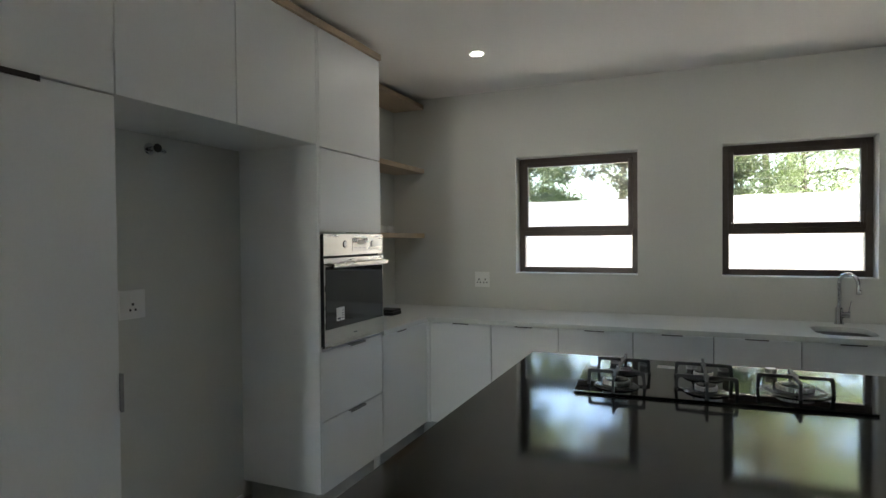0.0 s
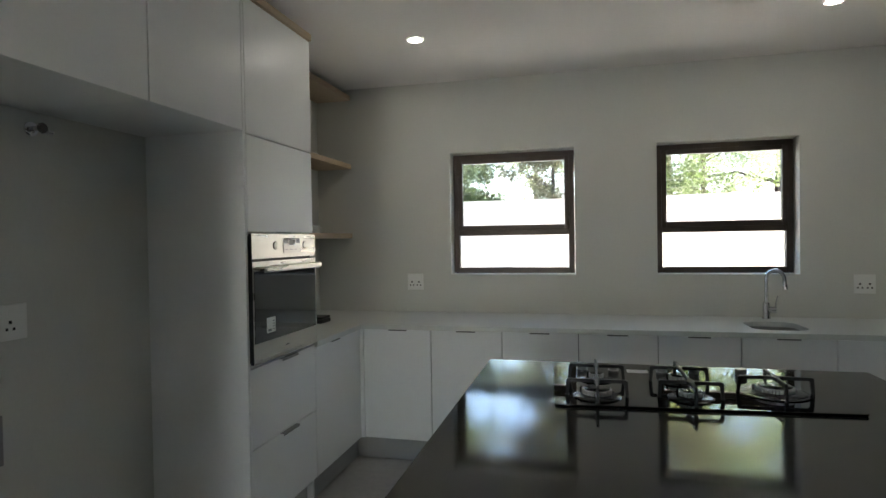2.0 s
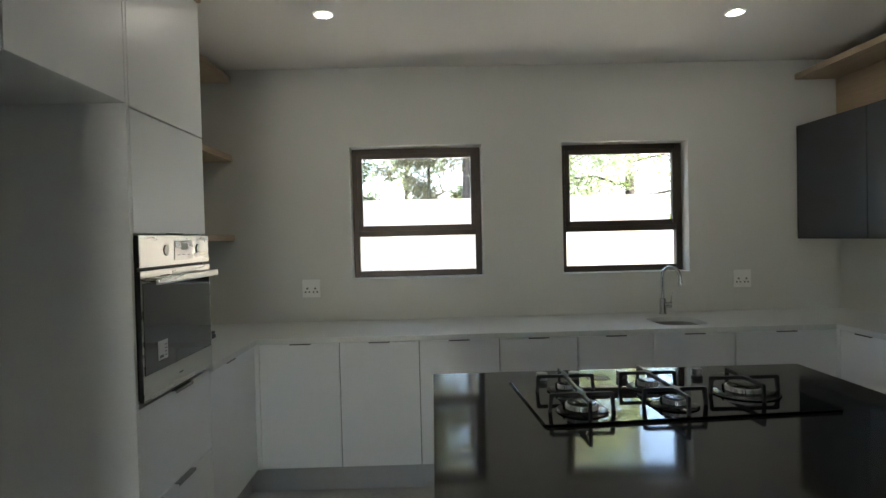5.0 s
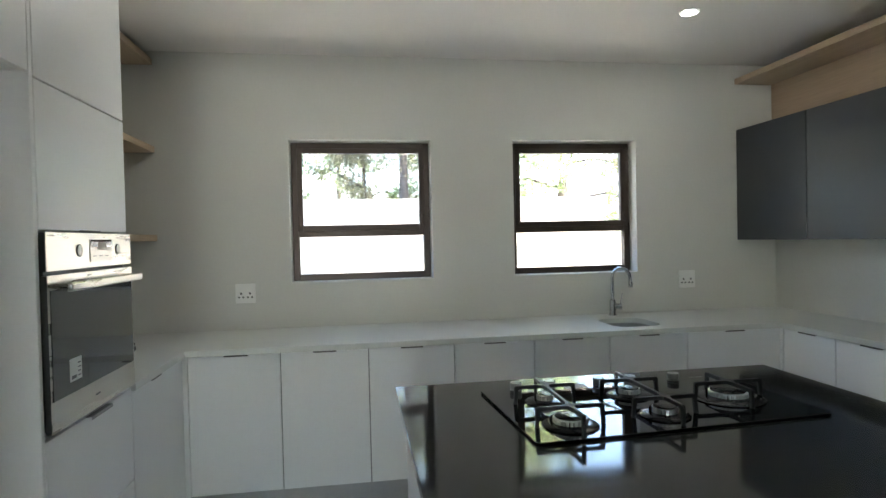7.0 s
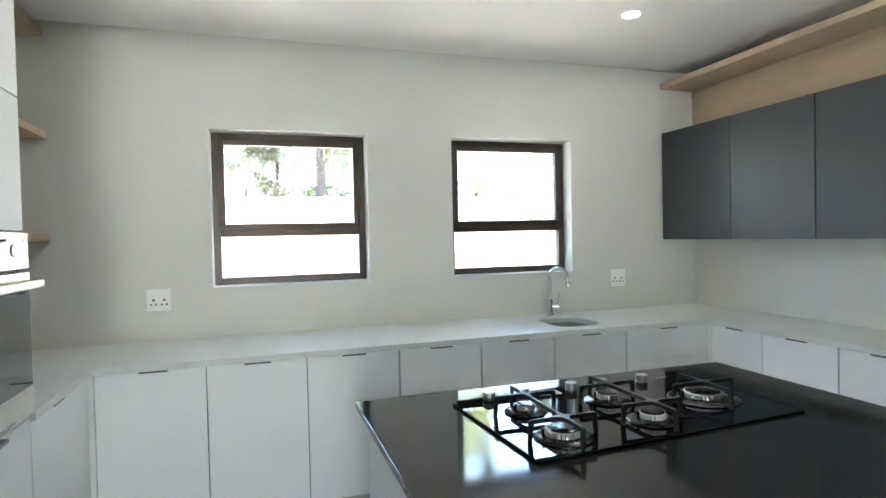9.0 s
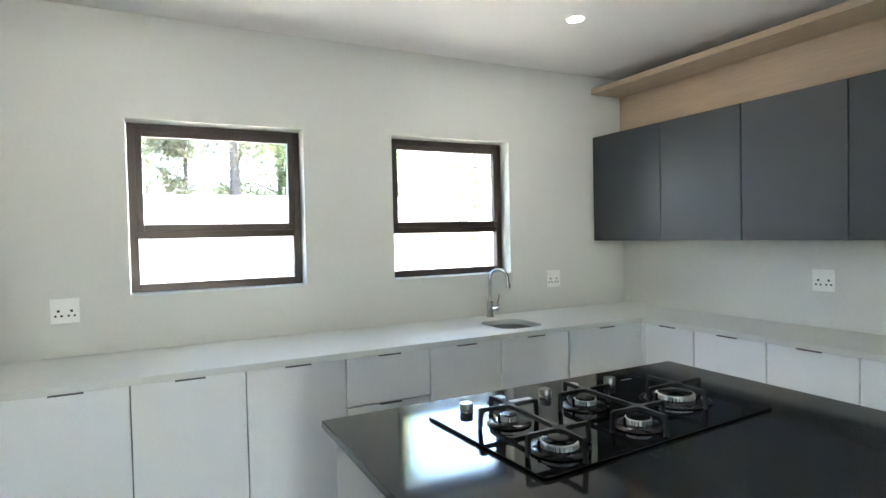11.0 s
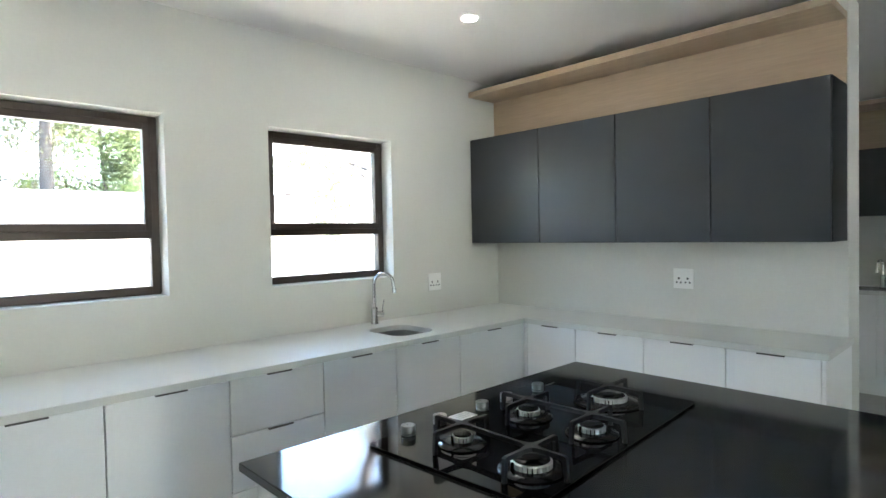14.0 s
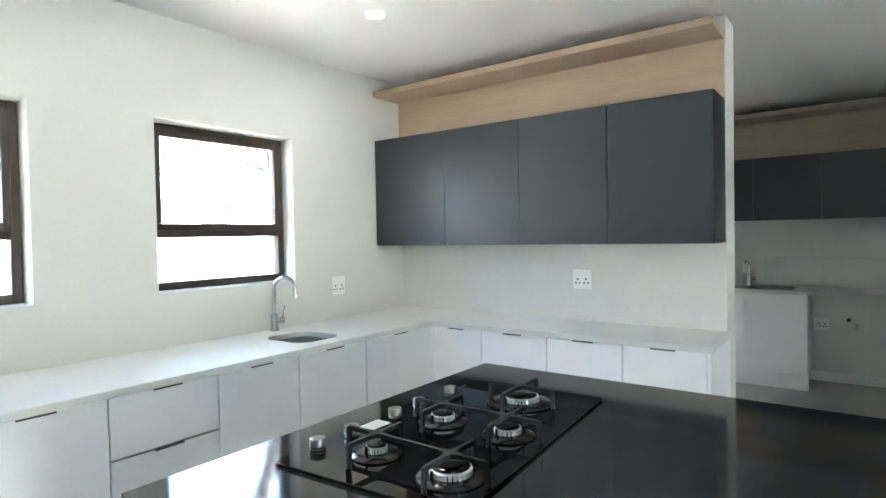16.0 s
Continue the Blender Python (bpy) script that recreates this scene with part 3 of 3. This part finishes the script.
# ---- island ----
IX0, IX1, IY0, IY1, IT = 1.617, 3.10, -3.42, -1.615, 0.905
isl = thing("kitchen_island", "white kitchen island with a polished black stone top", "island", (2.36, -2.5, 0))
part("stone_top", box(IX0, IX1, IY0, IY1, IT - 0.022, IT, 0.0025, 2), BLACK_STONE, isl, "polished black stone top")
bm = bmesh.new()
box(IX0 + 0.035, IX1 - 0.035, IY0 + 0.30, IY1 - 0.035, 0.12, IT - 0.023, 0.001, 1, bm)
part("body", bm, WHITE, isl)
for a0, a1 in ((1.655, 2.13), (2.13, 2.60), (2.60, 3.06)):
    part("door", box(a0 + 0.002, a1 - 0.002, IY1 - 0.034, IY1 - 0.018, 0.125, IT - 0.028, 0.001, 1), WHITE, isl)
part("plinth", box(IX0 + 0.08, IX1 - 0.08, IY0 + 0.34, IY1 - 0.08, 0.0, 0.12), KICK, isl, "silver-grey plinth board")

# ---- hob ----
HZ = 0.914


def hob_outline(w, d, r):
    """A rounded rectangle about the hob's middle, set slightly askew in the top."""
    c, sn = math.cos(radians(3.8)), math.sin(radians(3.8))
    return [(2.372 + x * c - y * sn, -2.0 + x * sn + y * c) for x, y in rounded(-w / 2, w / 2, -d / 2, d / 2, r)]


hob = thing("gas_hob", "black glass five-burner gas hob set in the island top", "hob", (2.39, -2.02, IT))
part("trim", slab(hob_outline(0.902, 0.522, 0.012), IT, HZ - 0.006), BURNER_BLACK, hob, "thin black gasket")
part("glass_plate", slab(hob_outline(0.91, 0.53, 0.014), HZ - 0.006, HZ, bevel=0.0015), HOB_GLASS, hob, "glossy black glass plate")


def burner(cx, cy, r, base):
    R = base
    b = part("burner", lathe(((R, 0), (R, 0.003), (R * 0.92, 0.0065), (r * 1.12, 0.0085), (r * 0.9, 0.009)), cx, cy, HZ, 40), BURNER_BLACK, hob, smooth=True)
    # black core added behind the ribs; its colour gives the gaps their shade
    part("flame_ring", lathe(((r * 0.86, -0.006), (r * 0.86, 0.0115)), cx, cy, HZ + 0.0125, 40), BURNER_BLACK, b, "plain black core that darkens the gaps between ribs")
    bm = lathe(((r * 0.98, 0.0098), (r, 0.0105), (r * 0.96, 0.0125), (r * 0.9, 0.0128)), cx, cy, HZ + 0.0125, 48)
    n = max(18, int(r * 560))
    for k in range(n):
        a0, a1 = 2 * math.pi * (k - 0.36) / n, 2 * math.pi * (k + 0.36) / n
        vs = [bm.verts.new((cx + q * r * math.cos(a), cy + q * r * math.sin(a), HZ + 0.0125 + z)) for z in (-0.002, 0.0102) for q, a in ((0.85, a0), (1.0, a0), (1.0, a1), (0.85, a1))]
        for f in ((0, 3, 2, 1), (4, 5, 6, 7), (0, 1, 5, 4), (1, 2, 6, 5), (2, 3, 7, 6), (3, 0, 4, 7)):
            bm.faces.new([vs[q] for q in f])
    part("crown", bm, BURNER_STEEL, b, "ribbed bright metal crown")
    part("cap", lathe(((r * 0.86, 0), (r * 0.89, 0.0018), (r * 0.82, 0.004), (r * 0.3, 0.005)), cx, cy, HZ + 0.0246, 40), BURNER_BLACK, b, "black enamel cap", True)
    part("spark_plug", lathe(((0.004, 0), (0.004, 0.018), (0.002, 0.02)), cx - r * 1.05, cy + r * 0.3, HZ + 0.008, 10), BURNER_BLACK, b)


B = ((2.072, -1.950, 0.027), (2.069, -2.178, 0.049), (2.362, -1.939, 0.035), (2.366, -2.152, 0.037), (2.648, -2.036, 0.059))
for (cx, cy, r), base in zip(B, (0.063, 0.079, 0.071, 0.072, 0.098)):
    burner(cx, cy, r, base)
bm = lathe(((0.108, 0), (0.108, 0.003), (0.098, 0.005), (0.090, 0.003)), B[4][0], B[4][1], HZ, 48)
part("wok_ring", bm, BURNER_BLACK, hob, "wide shallow drip ring", True)


def bar(bm, p, q, w=0.0085, h=0.011):
    p, q = Vector(p), Vector(q)
    d = (q - p).normalized()
    side = d.cross(Vector((0, 0, 1)))
    side = side.normalized() if side.length > 0.01 else Vector((0, 1, 0))
    up = side.cross(d)
    vs = [bm.verts.new(e + side * (a * w / 2) + up * (b * h / 2)) for e in (p, q) for a, b in ((-1, -1), (1, -1), (1, 1), (-1, 1))]
    for f in ((0, 3, 2, 1), (4, 5, 6, 7), (0, 1, 5, 4), (1, 2, 6, 5), (2, 3, 7, 6), (3, 0, 4, 7)):
        bm.faces.new([vs[i] for i in f])


def grate(centres, arm, joined):
    """A cast-iron pan support: a hub and cross over each burner, the arms turned down into feet."""
    top = HZ + 0.052
    bm = bmesh.new()
    if joined:
        bar(bm, (*centres[0], top), (*centres[1], top))
    for cx, cy in centres:
        # the hub: a four-pointed plate whose hollow sides run out into the arms
        ring = []
        for k in range(4):
            a = math.pi / 2 * k
            for rr, da in ((0.034, -0.135), (0.034, 0.135), (0.018, 0.45), (0.0145, math.pi / 4), (0.018, math.pi / 2 - 0.45)):
                ring.append((cx + rr * math.cos(a + da), cy + rr * math.sin(a + da)))
        lo, hi = [[bm.verts.new((x, y, top + z)) for x, y in ring] for z in (-0.0048, 0.0058)]
        bm.faces.new(lo[::-1]), bm.faces.new(hi)
        for k in range(len(ring)):
            bm.faces.new((lo[k], lo[(k + 1) % len(ring)], hi[(k + 1) % len(ring)], hi[k]))
    g = part("pan_support", bm, IRON, hob, "matt black cast-iron pan support")
    for k, (cx, cy) in enumerate(centres):
        for dx, dy in ((1, 0), (-1, 0), (0, 1), (0, -1)):
            if joined and ((k == 0 and dy < 0) or (k == 1 and dy > 0)):
                continue
            d = Vector((dx, dy, 0))
            c, e = Vector((cx, cy, top)), Vector((cx, cy, top)) + d * arm
            side = Vector((-dy, dx, 0)) * 0.0045
            lo = HZ + 0.006
            # the arm's outline in its own upright plane: along the top, down the foot and back
            prof = [(0.008, top + 0.0055), (arm - 0.004, top + 0.0055), (arm + 0.003, top + 0.002), (arm + 0.006, lo), (arm - 0.004, lo),
                    (arm - 0.008, top - 0.010), (arm - 0.014, top - 0.0055), (0.008, top - 0.0055)]
            bm = bmesh.new()
            rows = [[bm.verts.new(Vector((cx, cy, z)) + d * r + side * sg) for r, z in prof] for sg in (-1, 1)]
            n = len(prof)
            bm.faces.new(rows[0]), bm.faces.new(rows[1][::-1])
            for q in range(n):
                bm.faces.new((rows[0][q], rows[1][q], rows[1][(q + 1) % n], rows[0][(q + 1) % n]))
            bmesh.ops.recalc_face_normals(bm, faces=bm.faces)
            part("arm", bm, IRON, g)
            f = e + d * 0.001
            part("rubber_foot", lathe(((0.0065, 0), (0.0065, 0.006), (0.005, 0.007)), f.x, f.y, HZ, 12), BLACK_PLASTIC, g)


grate([B[0][:2], B[1][:2]], 0.096, True)
grate([B[2][:2], B[3][:2]], 0.096, True)
grate([B[4][:2]], 0.112, False)
for kx in (2.022, 2.142, 2.322, 2.438, 2.605):
    k = part("knob", lathe(((0.020, 0), (0.020, 0.004), (0.0165, 0.006), (0.0165, 0.008), (0.0205, 0.009), (0.0205, 0.025), (0.0195, 0.0265)), kx, -1.79, HZ, 32), KNOB, hob, "brushed metal control knob", True)
    part("pointer", box(kx - 0.001, kx + 0.001, -1.790, -1.7715, HZ + 0.0265, HZ + 0.027), INK, k)
lab = part("paper_label", box(2.192, 2.272, -1.818, -1.766, HZ + 0.0004, HZ + 0.0012), PAPER, hob, "white paper label stuck on glass")
for k in range(3):
    part("print_bar", box(2.20, 2.262, -1.778 - 0.013 * k, -1.7766 - 0.013 * k, HZ + 0.0012, HZ + 0.0015), KNOB, lab)
part("maker_mark", box(2.68, 2.73, -1.772, -1.767, HZ + 0.0002, HZ + 0.0006), KNOB, hob, "small pale printed mark")


# ---- sockets and small fittings ----
def socket(face, a, z, plane, label, size=0.12, double=True):
    """A square switched socket plate; face: the way it looks."""
    at = (a, plane, z) if face == "-y" else (plane, a, z)
    s = thing("wall_socket", label, "socket", at, "square wall sockets")

    def blk(a0, a1, z0, z1, d0, d1, b=0.0):
        if face == "-y":
            return box(a + a0, a + a1, plane - d1, plane - d0, z + z0, z + z1, b, 2)
        return box(plane - d1, plane - d0, a - a1, a - a0, z + z0, z + z1, b, 2) if face == "-x" else box(plane + d0, plane + d1, a + a0, a + a1, z + z0, z + z1, b, 2)

    h = size / 2
    part("plate", blk(-h, h, -h, h, 0.0, 0.009, 0.003), PLASTIC, s)
    for cx in ((-0.027, 0.027) if double else (0.0,)):
        part("switch", blk(cx - 0.011, cx + 0.011, 0.018, 0.044, 0.009, 0.012, 0.001), PLASTIC, s)
        for px, pz_, r in ((0, 0.0, 0.0056), (-0.0125, -0.024, 0.0047), (0.0125, -0.024, 0.0047)):
            part("pin_hole", blk(cx + px - r, cx + px + r, pz_ - r, pz_ + r, 0.0085, 0.0094, 0.0), BLACK_PLASTIC, s)
    return s


socket("-y", 0.793, 1.128, 0.0, "white double switched socket on the wall above worktop", 0.122)
socket("-y", 3.765, 1.122, 0.0, "white double switched socket beside the sink window", 0.122)
socket("-x", -1.49, 1.161, X_E, "white double switched socket below the grey cabinets", 0.122)
socket("x", -2.598, 1.184, 0.10, "white single socket inside the fridge recess", 0.125, False)

VY, VZ = -2.497, 1.868
valve = thing("water_valve", "small chrome water valve high in the fridge recess", "valve", (0.10, VY, VZ))
part("flange", lathe(((0.026, 0), (0.026, 0.004), (0.018, 0.008)), 0.101, VY, VZ, 24, axis="x"), CHROME, valve, smooth=True)
part("stem", tube([(0.106, VY, VZ), (0.15, VY, VZ)], 0.010, 12), CHROME, valve, smooth=True)
part("outlet", tube([(0.138, VY, VZ), (0.14, VY + 0.024, VZ - 0.006), (0.142, VY + 0.05, VZ - 0.009)], 0.009, 12), CHROME, valve, smooth=True)
part("wheel", lathe(((0.018, 0), (0.021, 0.004), (0.018, 0.013)), 0.148, VY, VZ, 20, axis="x", teeth=0.16), HANDLE, valve)

dark = thing("black_case", "small flat black plastic case lying on the worktop", "case", (0.27, -0.63, TOP1))
part("base", box(0.20, 0.35, -0.70, -0.56, TOP1, TOP1 + 0.026, 0.006), BLACK_PLASTIC, dark)
part("lid", box(0.202, 0.348, -0.698, -0.562, TOP1 + 0.027, TOP1 + 0.043, 0.006), BLACK_PLASTIC, dark)
for cx, cy in ((0.19, -0.43), (0.17, -0.53)):
    c = thing("cup", "small white ceramic cup standing on the oak shelf", "cup", (cx, cy, 1.504), "white cups")
    bm = lathe(((0.022, 0), (0.027, 0.004), (0.030, 0.055), (0.0275, 0.055), (0.024, 0.008)), cx, cy, 1.504, 28)
    part("bowl", bm, CERAMIC, c, smooth=True)
    part("ear", tube([(cx + 0.028 + 0.014 * math.sin(a), cy, 1.533 + 0.014 * math.cos(a)) for a in [math.pi * k / 8 for k in range(9)]], 0.003, 8), CERAMIC, c, smooth=True)

# ---- ceiling downlights ----
for cx, cy in ((1.09, -0.925), (3.275, -0.862)):
    dl = thing("downlight", "round recessed white ceiling downlight, switched on", "downlight", (cx, cy, CEILING - 0.004), "ceiling downlights")
    part("ring", lathe(((0.052, 0), (0.052, -0.003), (0.046, -0.006), (0.043, -0.003), (0.043, 0)), cx, cy, CEILING, 40), PLASTIC, dl, smooth=True)
    part("diffuser", lathe(((0.0325, -0.0032), (0.0325, -0.0012)), cx, cy, CEILING, 40), LAMP_GLOW, dl, "glowing warm white diffuser")

# ---- scullery ----
SX = 6.93
for y0, y1 in ((-2.035, -1.622), (-2.525, -2.035)):
    u = thing("scullery_cabinet", "white base cabinet below the scullery sink", "cabinet", (7.2, (y0 + y1) / 2, 0), "scullery base cabinets")
    carcass(u, "e", y0, y1, 0.155, TOP0 - 0.001, SX, X_FAR - 0.004, WHITE)
    front("door", "e", SX, y0, y1, 0.155, TOP0 - 0.006, WHITE, u)
    part("plinth", box(SX + 0.10, SX + 0.116, y0, y1 , 0.0, 0.155), WHITE, u)
u = thing("appliance_bay_gable", "white side panel closing the scullery run", "panel", (7.2, -3.45, 0))
part("board", box(SX, X_FAR - 0.003, -3.46, -3.442, 0, TOP0 - 0.001), WHITE, u)
u = thing("scullery_worktop", "pale quartz worktop over an empty appliance bay", "worktop", (7.2, -2.5, TOP0))
part("slab", box(SX - 0.012, X_FAR - 0.003, -3.46, -1.622, TOP0, TOP1, 0.002, 1), QUARTZ, u)
u = thing("splashback", "pale green-grey glossy upstand behind the scullery worktop", "splashback", (7.5, -2.8, TOP1))
part("board", slab(rounded(-3.46, -2.12, 0.905, 1.175, 0.03), 0, 0.012), SPLASH, u)
sb = u.children[0]
for v in sb.data.vertices:
    y, z, d = v.co.x + 7.5, v.co.y - 2.8, v.co.z + TOP1
    v.co = Vector((X_FAR - 0.003 - d - 7.5, y + 2.8, z - TOP1))
u = thing("inset_sink", "shallow steel inset sink in the scullery worktop", "sink", (7.2, -2.05, TOP1))
part("rim", slab(rounded(7.0, 7.36, -2.42, -1.78, 0.04), TOP1, TOP1 + 0.003, [rounded(7.02, 7.34, -2.40, -1.80, 0.035)]), SINK_STEEL, u)
# no hollow here: a flat black sheet carries the bowl's shade as colour
part("bowl", slab(rounded(7.02, 7.34, -2.40, -1.80, 0.035), TOP1 + 0.0002, TOP1 + 0.001), BURNER_BLACK, u, "flat black sheet painted as the bowl's shade")
tap(7.43, -2.0, TOP1, 165, 0.10, 0.75, -90)
for y1, y0 in zip((-1.622, -2.08, -2.62, -3.16), (-2.08, -2.62, -3.16, -3.70)):
    u = thing("scullery_wall_cabinet", "slate grey wall cabinet over the scullery worktop", "cabinet", (7.3, (y0 + y1) / 2, 1.54), "scullery wall cabinets")
    carcass(u, "e", y0, y1, 1.54, 2.125, 7.15, X_FAR - 0.002, GREY)
    front("door", "e", 7.15, y0, y1, 1.538, 2.125, GREY, u)
shelf("ledge_shelf", 7.13, X_FAR - 0.034, -3.70, -1.622, 2.505, 2.541, "pale oak ledge above the scullery wall cabinets")
u = thing("back_panel", "pale oak veneer panel above the scullery cabinets", "panel", (7.5, -2.6, 2.0))
part("board", box(X_FAR - 0.033, X_FAR - 0.003, -3.70, -1.622, 2.13, 2.504), OAK_Y, u)
socket("-x", -2.60, 0.545, X_FAR, "white socket low on the scullery wall", 0.12)
u = thing("water_valve", "small washing machine water valve on the wall", "valve", (X_FAR, -2.83, 0.56))
part("flange", lathe(((0.017, 0), (0.017, 0.02), (0.012, 0.03)), X_FAR - 0.001, -2.81, 0.595, 20, axis="-x"), BLACK_PLASTIC, u)
part("stem", tube([(X_FAR, -2.87, 0.555), (X_FAR - 0.05, -2.87, 0.555), (X_FAR - 0.055, -2.87, 0.52)], 0.011, 10), CHROME, u, smooth=True)
structure("trim", box(X_FAR - 0.016, X_FAR - 0.001, -3.44, -2.51, 0, 0.09, 0.003), PLASTIC, "white skirting board on the scullery wall", "skirting")

# ---- garden ----
structure("ground", box(-400, 400, -400, 400, -0.5, -0.12), SOIL, "pale dry gravelly garden ground", "ground")
GY, GZ = 3.6, 1.965
structure("garden_wall", box(-14, 22, GY, GY + 0.2, -0.12, GZ, 0.006), PLASTER, "cream plastered boundary wall in dappled sun", "wall")
fence = thing("electric_fence", "thin electric fence wires on top of the boundary wall", "fence", (2, GY + 0.1, GZ))
for k in range(6):
    px = -14.8 + 6.9 * k
    part("post", tube([(px, GY + 0.1, GZ - 0.01), (px, GY + 0.1, GZ + 0.6)], 0.012, 8), WIRE, fence)
for k in range(5):
    part("wire", tube([(-14.8, GY + 0.1, GZ + 0.105 * (k + 1)), (4, GY + 0.1, GZ - 0.004 + 0.105 * (k + 1)), (19.7, GY + 0.1, GZ + 0.105 * (k + 1))], 0.0017, 5), WIRE, fence)


def tree(x, y, trunk_r, height, crown, seed, leaves, leaf=0.06, material=LEAF, lean=0.0, label="garden tree with slender leaves behind the boundary wall", low=0.3):
    """A tapered trunk with limbs, and a loose crown of small leaves clustered along its twigs. crown: radius across and up."""
    rnd = random.Random(seed)
    t = thing("tree", label, "tree", (x, y, -0.12), "garden trees")
    pts = [(x + lean * h + 0.05 * math.sin(3 * h + seed), y + 0.04 * math.cos(2.3 * h + seed), -0.12 + height * h) for h in [k / 9 for k in range(10)]]
    part("trunk", tube(pts, [trunk_r * (1.15 - 0.85 * k / 9) for k in range(10)], 12), BARK, t, smooth=True)
    limbs, twigs = bmesh.new(), []
    for k in range(16):
        h = low + (0.98 - low) * k / 15
        i = min(8, int(h * 9))
        a = Vector(pts[i]).lerp(Vector(pts[i + 1]), h * 9 - i)
        ang = rnd.uniform(0, 2 * math.pi)
        ln = crown[0] * rnd.uniform(0.55, 1.05) * (1.15 - 0.6 * abs(h - 0.65))
        b = a + Vector((math.cos(ang) * ln, math.sin(ang) * ln, crown[1] * rnd.uniform(-0.1, 0.5)))
        m = a.lerp(b, 0.5) + Vector((rnd.uniform(-0.15, 0.15), rnd.uniform(-0.15, 0.15), 0.15)) * min(1, crown[0] / 0.9)
        tube([a, m, b], [trunk_r * 0.32, trunk_r * 0.2, trunk_r * 0.06], 6, limbs)
        for _ in range(7):
            s = a.lerp(m, rnd.random()).lerp(b, rnd.random())
            e = s + Vector((rnd.gauss(0, 0.35), rnd.gauss(0, 0.35), rnd.uniform(-0.5, 0.3))) * min(1, crown[0] / 0.9)
            tube([s, e], [trunk_r * 0.06, 0.004], 4, limbs)
            twigs.append((s, e))
    part("limbs", limbs, BARK, t)
    vs, fs = [], []
    o = ORIGIN[t]
    for _ in range(leaves):
        s, e = twigs[rnd.randrange(len(twigs))]
        c = s.lerp(e, rnd.uniform(0.1, 1.1)) + Vector((rnd.gauss(0, 0.09), rnd.gauss(0, 0.09), rnd.gauss(-0.03, 0.09))) * min(1, crown[0] / 0.9) - o
        d = Vector((rnd.gauss(0, 1), rnd.gauss(0, 1), rnd.gauss(-0.5, 0.8))).normalized()
        w = d.orthogonal().normalized()
        w.rotate(Matrix.Rotation(rnd.uniform(0, 6.28), 3, d))
        ln, wd, n = leaf * rnd.uniform(0.7, 1.4), leaf * rnd.uniform(0.16, 0.26), len(vs)
        bend = d.cross(w) * ln * 0.12
        vs += [c - d * ln / 2, c + w * wd + bend, c + d * ln / 2, c - w * wd + bend]
        fs += [(n, n + 1, n + 2), (n, n + 2, n + 3)]
    me = bpy.data.meshes.new("crown")
    me.from_pydata(vs, [], fs)
    me.materials.append(material)
    cr = new("crown", me)
    cr.parent = t
    return t


tree(2.17, 4.35, 0.088, 4.8, (1.75, 0.9), 3, 20000, 0.055, LEAF_DRY, 0.05, "tree with a bare trunk and dusty leaves behind the wall", 0.58)
tree(1.55, 4.75, 0.05, 3.4, (0.72, 0.65), 31, 23000, 0.045, LEAF_DRY, 0, "dense dusty shrub-like tree just behind the wall", 0.35)
tree(-0.12, 4.7, 0.08, 4.3, (0.75, 0.65), 5, 42000, 0.05, LEAF, 0, "dense dark green garden tree behind the wall", 0.32)
tree(2.85, 5.0, 0.05, 3.5, (0.8, 0.6), 33, 22000, 0.05, LEAF, 0, "low green garden tree beside the bare trunk", 0.4)
tree(3.95, 5.9, 0.05, 5.2, (1.5, 1.0), 8, 21000, 0.048, LEAF_SUNLIT, 0, "tall green garden tree behind the boundary wall", 0.3)
tree(3.54, 6.6, 0.075, 5.8, (1.8, 1.3), 21, 22000, 0.058, LEAF_SUNLIT, 0, "leafy green tree deeper in the garden, its leaves coloured pale as sunlit", 0.28)
tree(1.15, 7.0, 0.06, 5.6, (1.5, 1.2), 24, 5000, 0.09, LEAF_SUNLIT, 0, "leafy green tree deeper in the garden, its leaves coloured pale as sunlit", 0.45)
tree(5.2, 6.2, 0.12, 5.0, (1.7, 1.2), 11, 5200, 0.09, LEAF)
tree(7.4, 5.6, 0.12, 4.8, (1.6, 1.2), 14, 4500, 0.09, LEAF_DRY, 0, "garden tree with dusty leaves behind the boundary wall")
tree(-3.2, 6.0, 0.13, 5.0, (1.7, 1.2), 17, 4500, 0.09, LEAF)
# inside the boundary wall: an unseen leaning tree added to dapple it, and a sapling
tree(6.2, 2.45, 0.09, 7.2, (1.15, 0.5), 41, 9000, 0.11, LEAF, -2.9, "unseen leaning tree added to dapple the boundary wall", 0.74)
tree(4.72, 2.8, 0.012, 2.35, (0.3, 0.28), 44, 700, 0.06, LEAF, 0, "thin sapling with sparse leaves before the wall", 0.66)
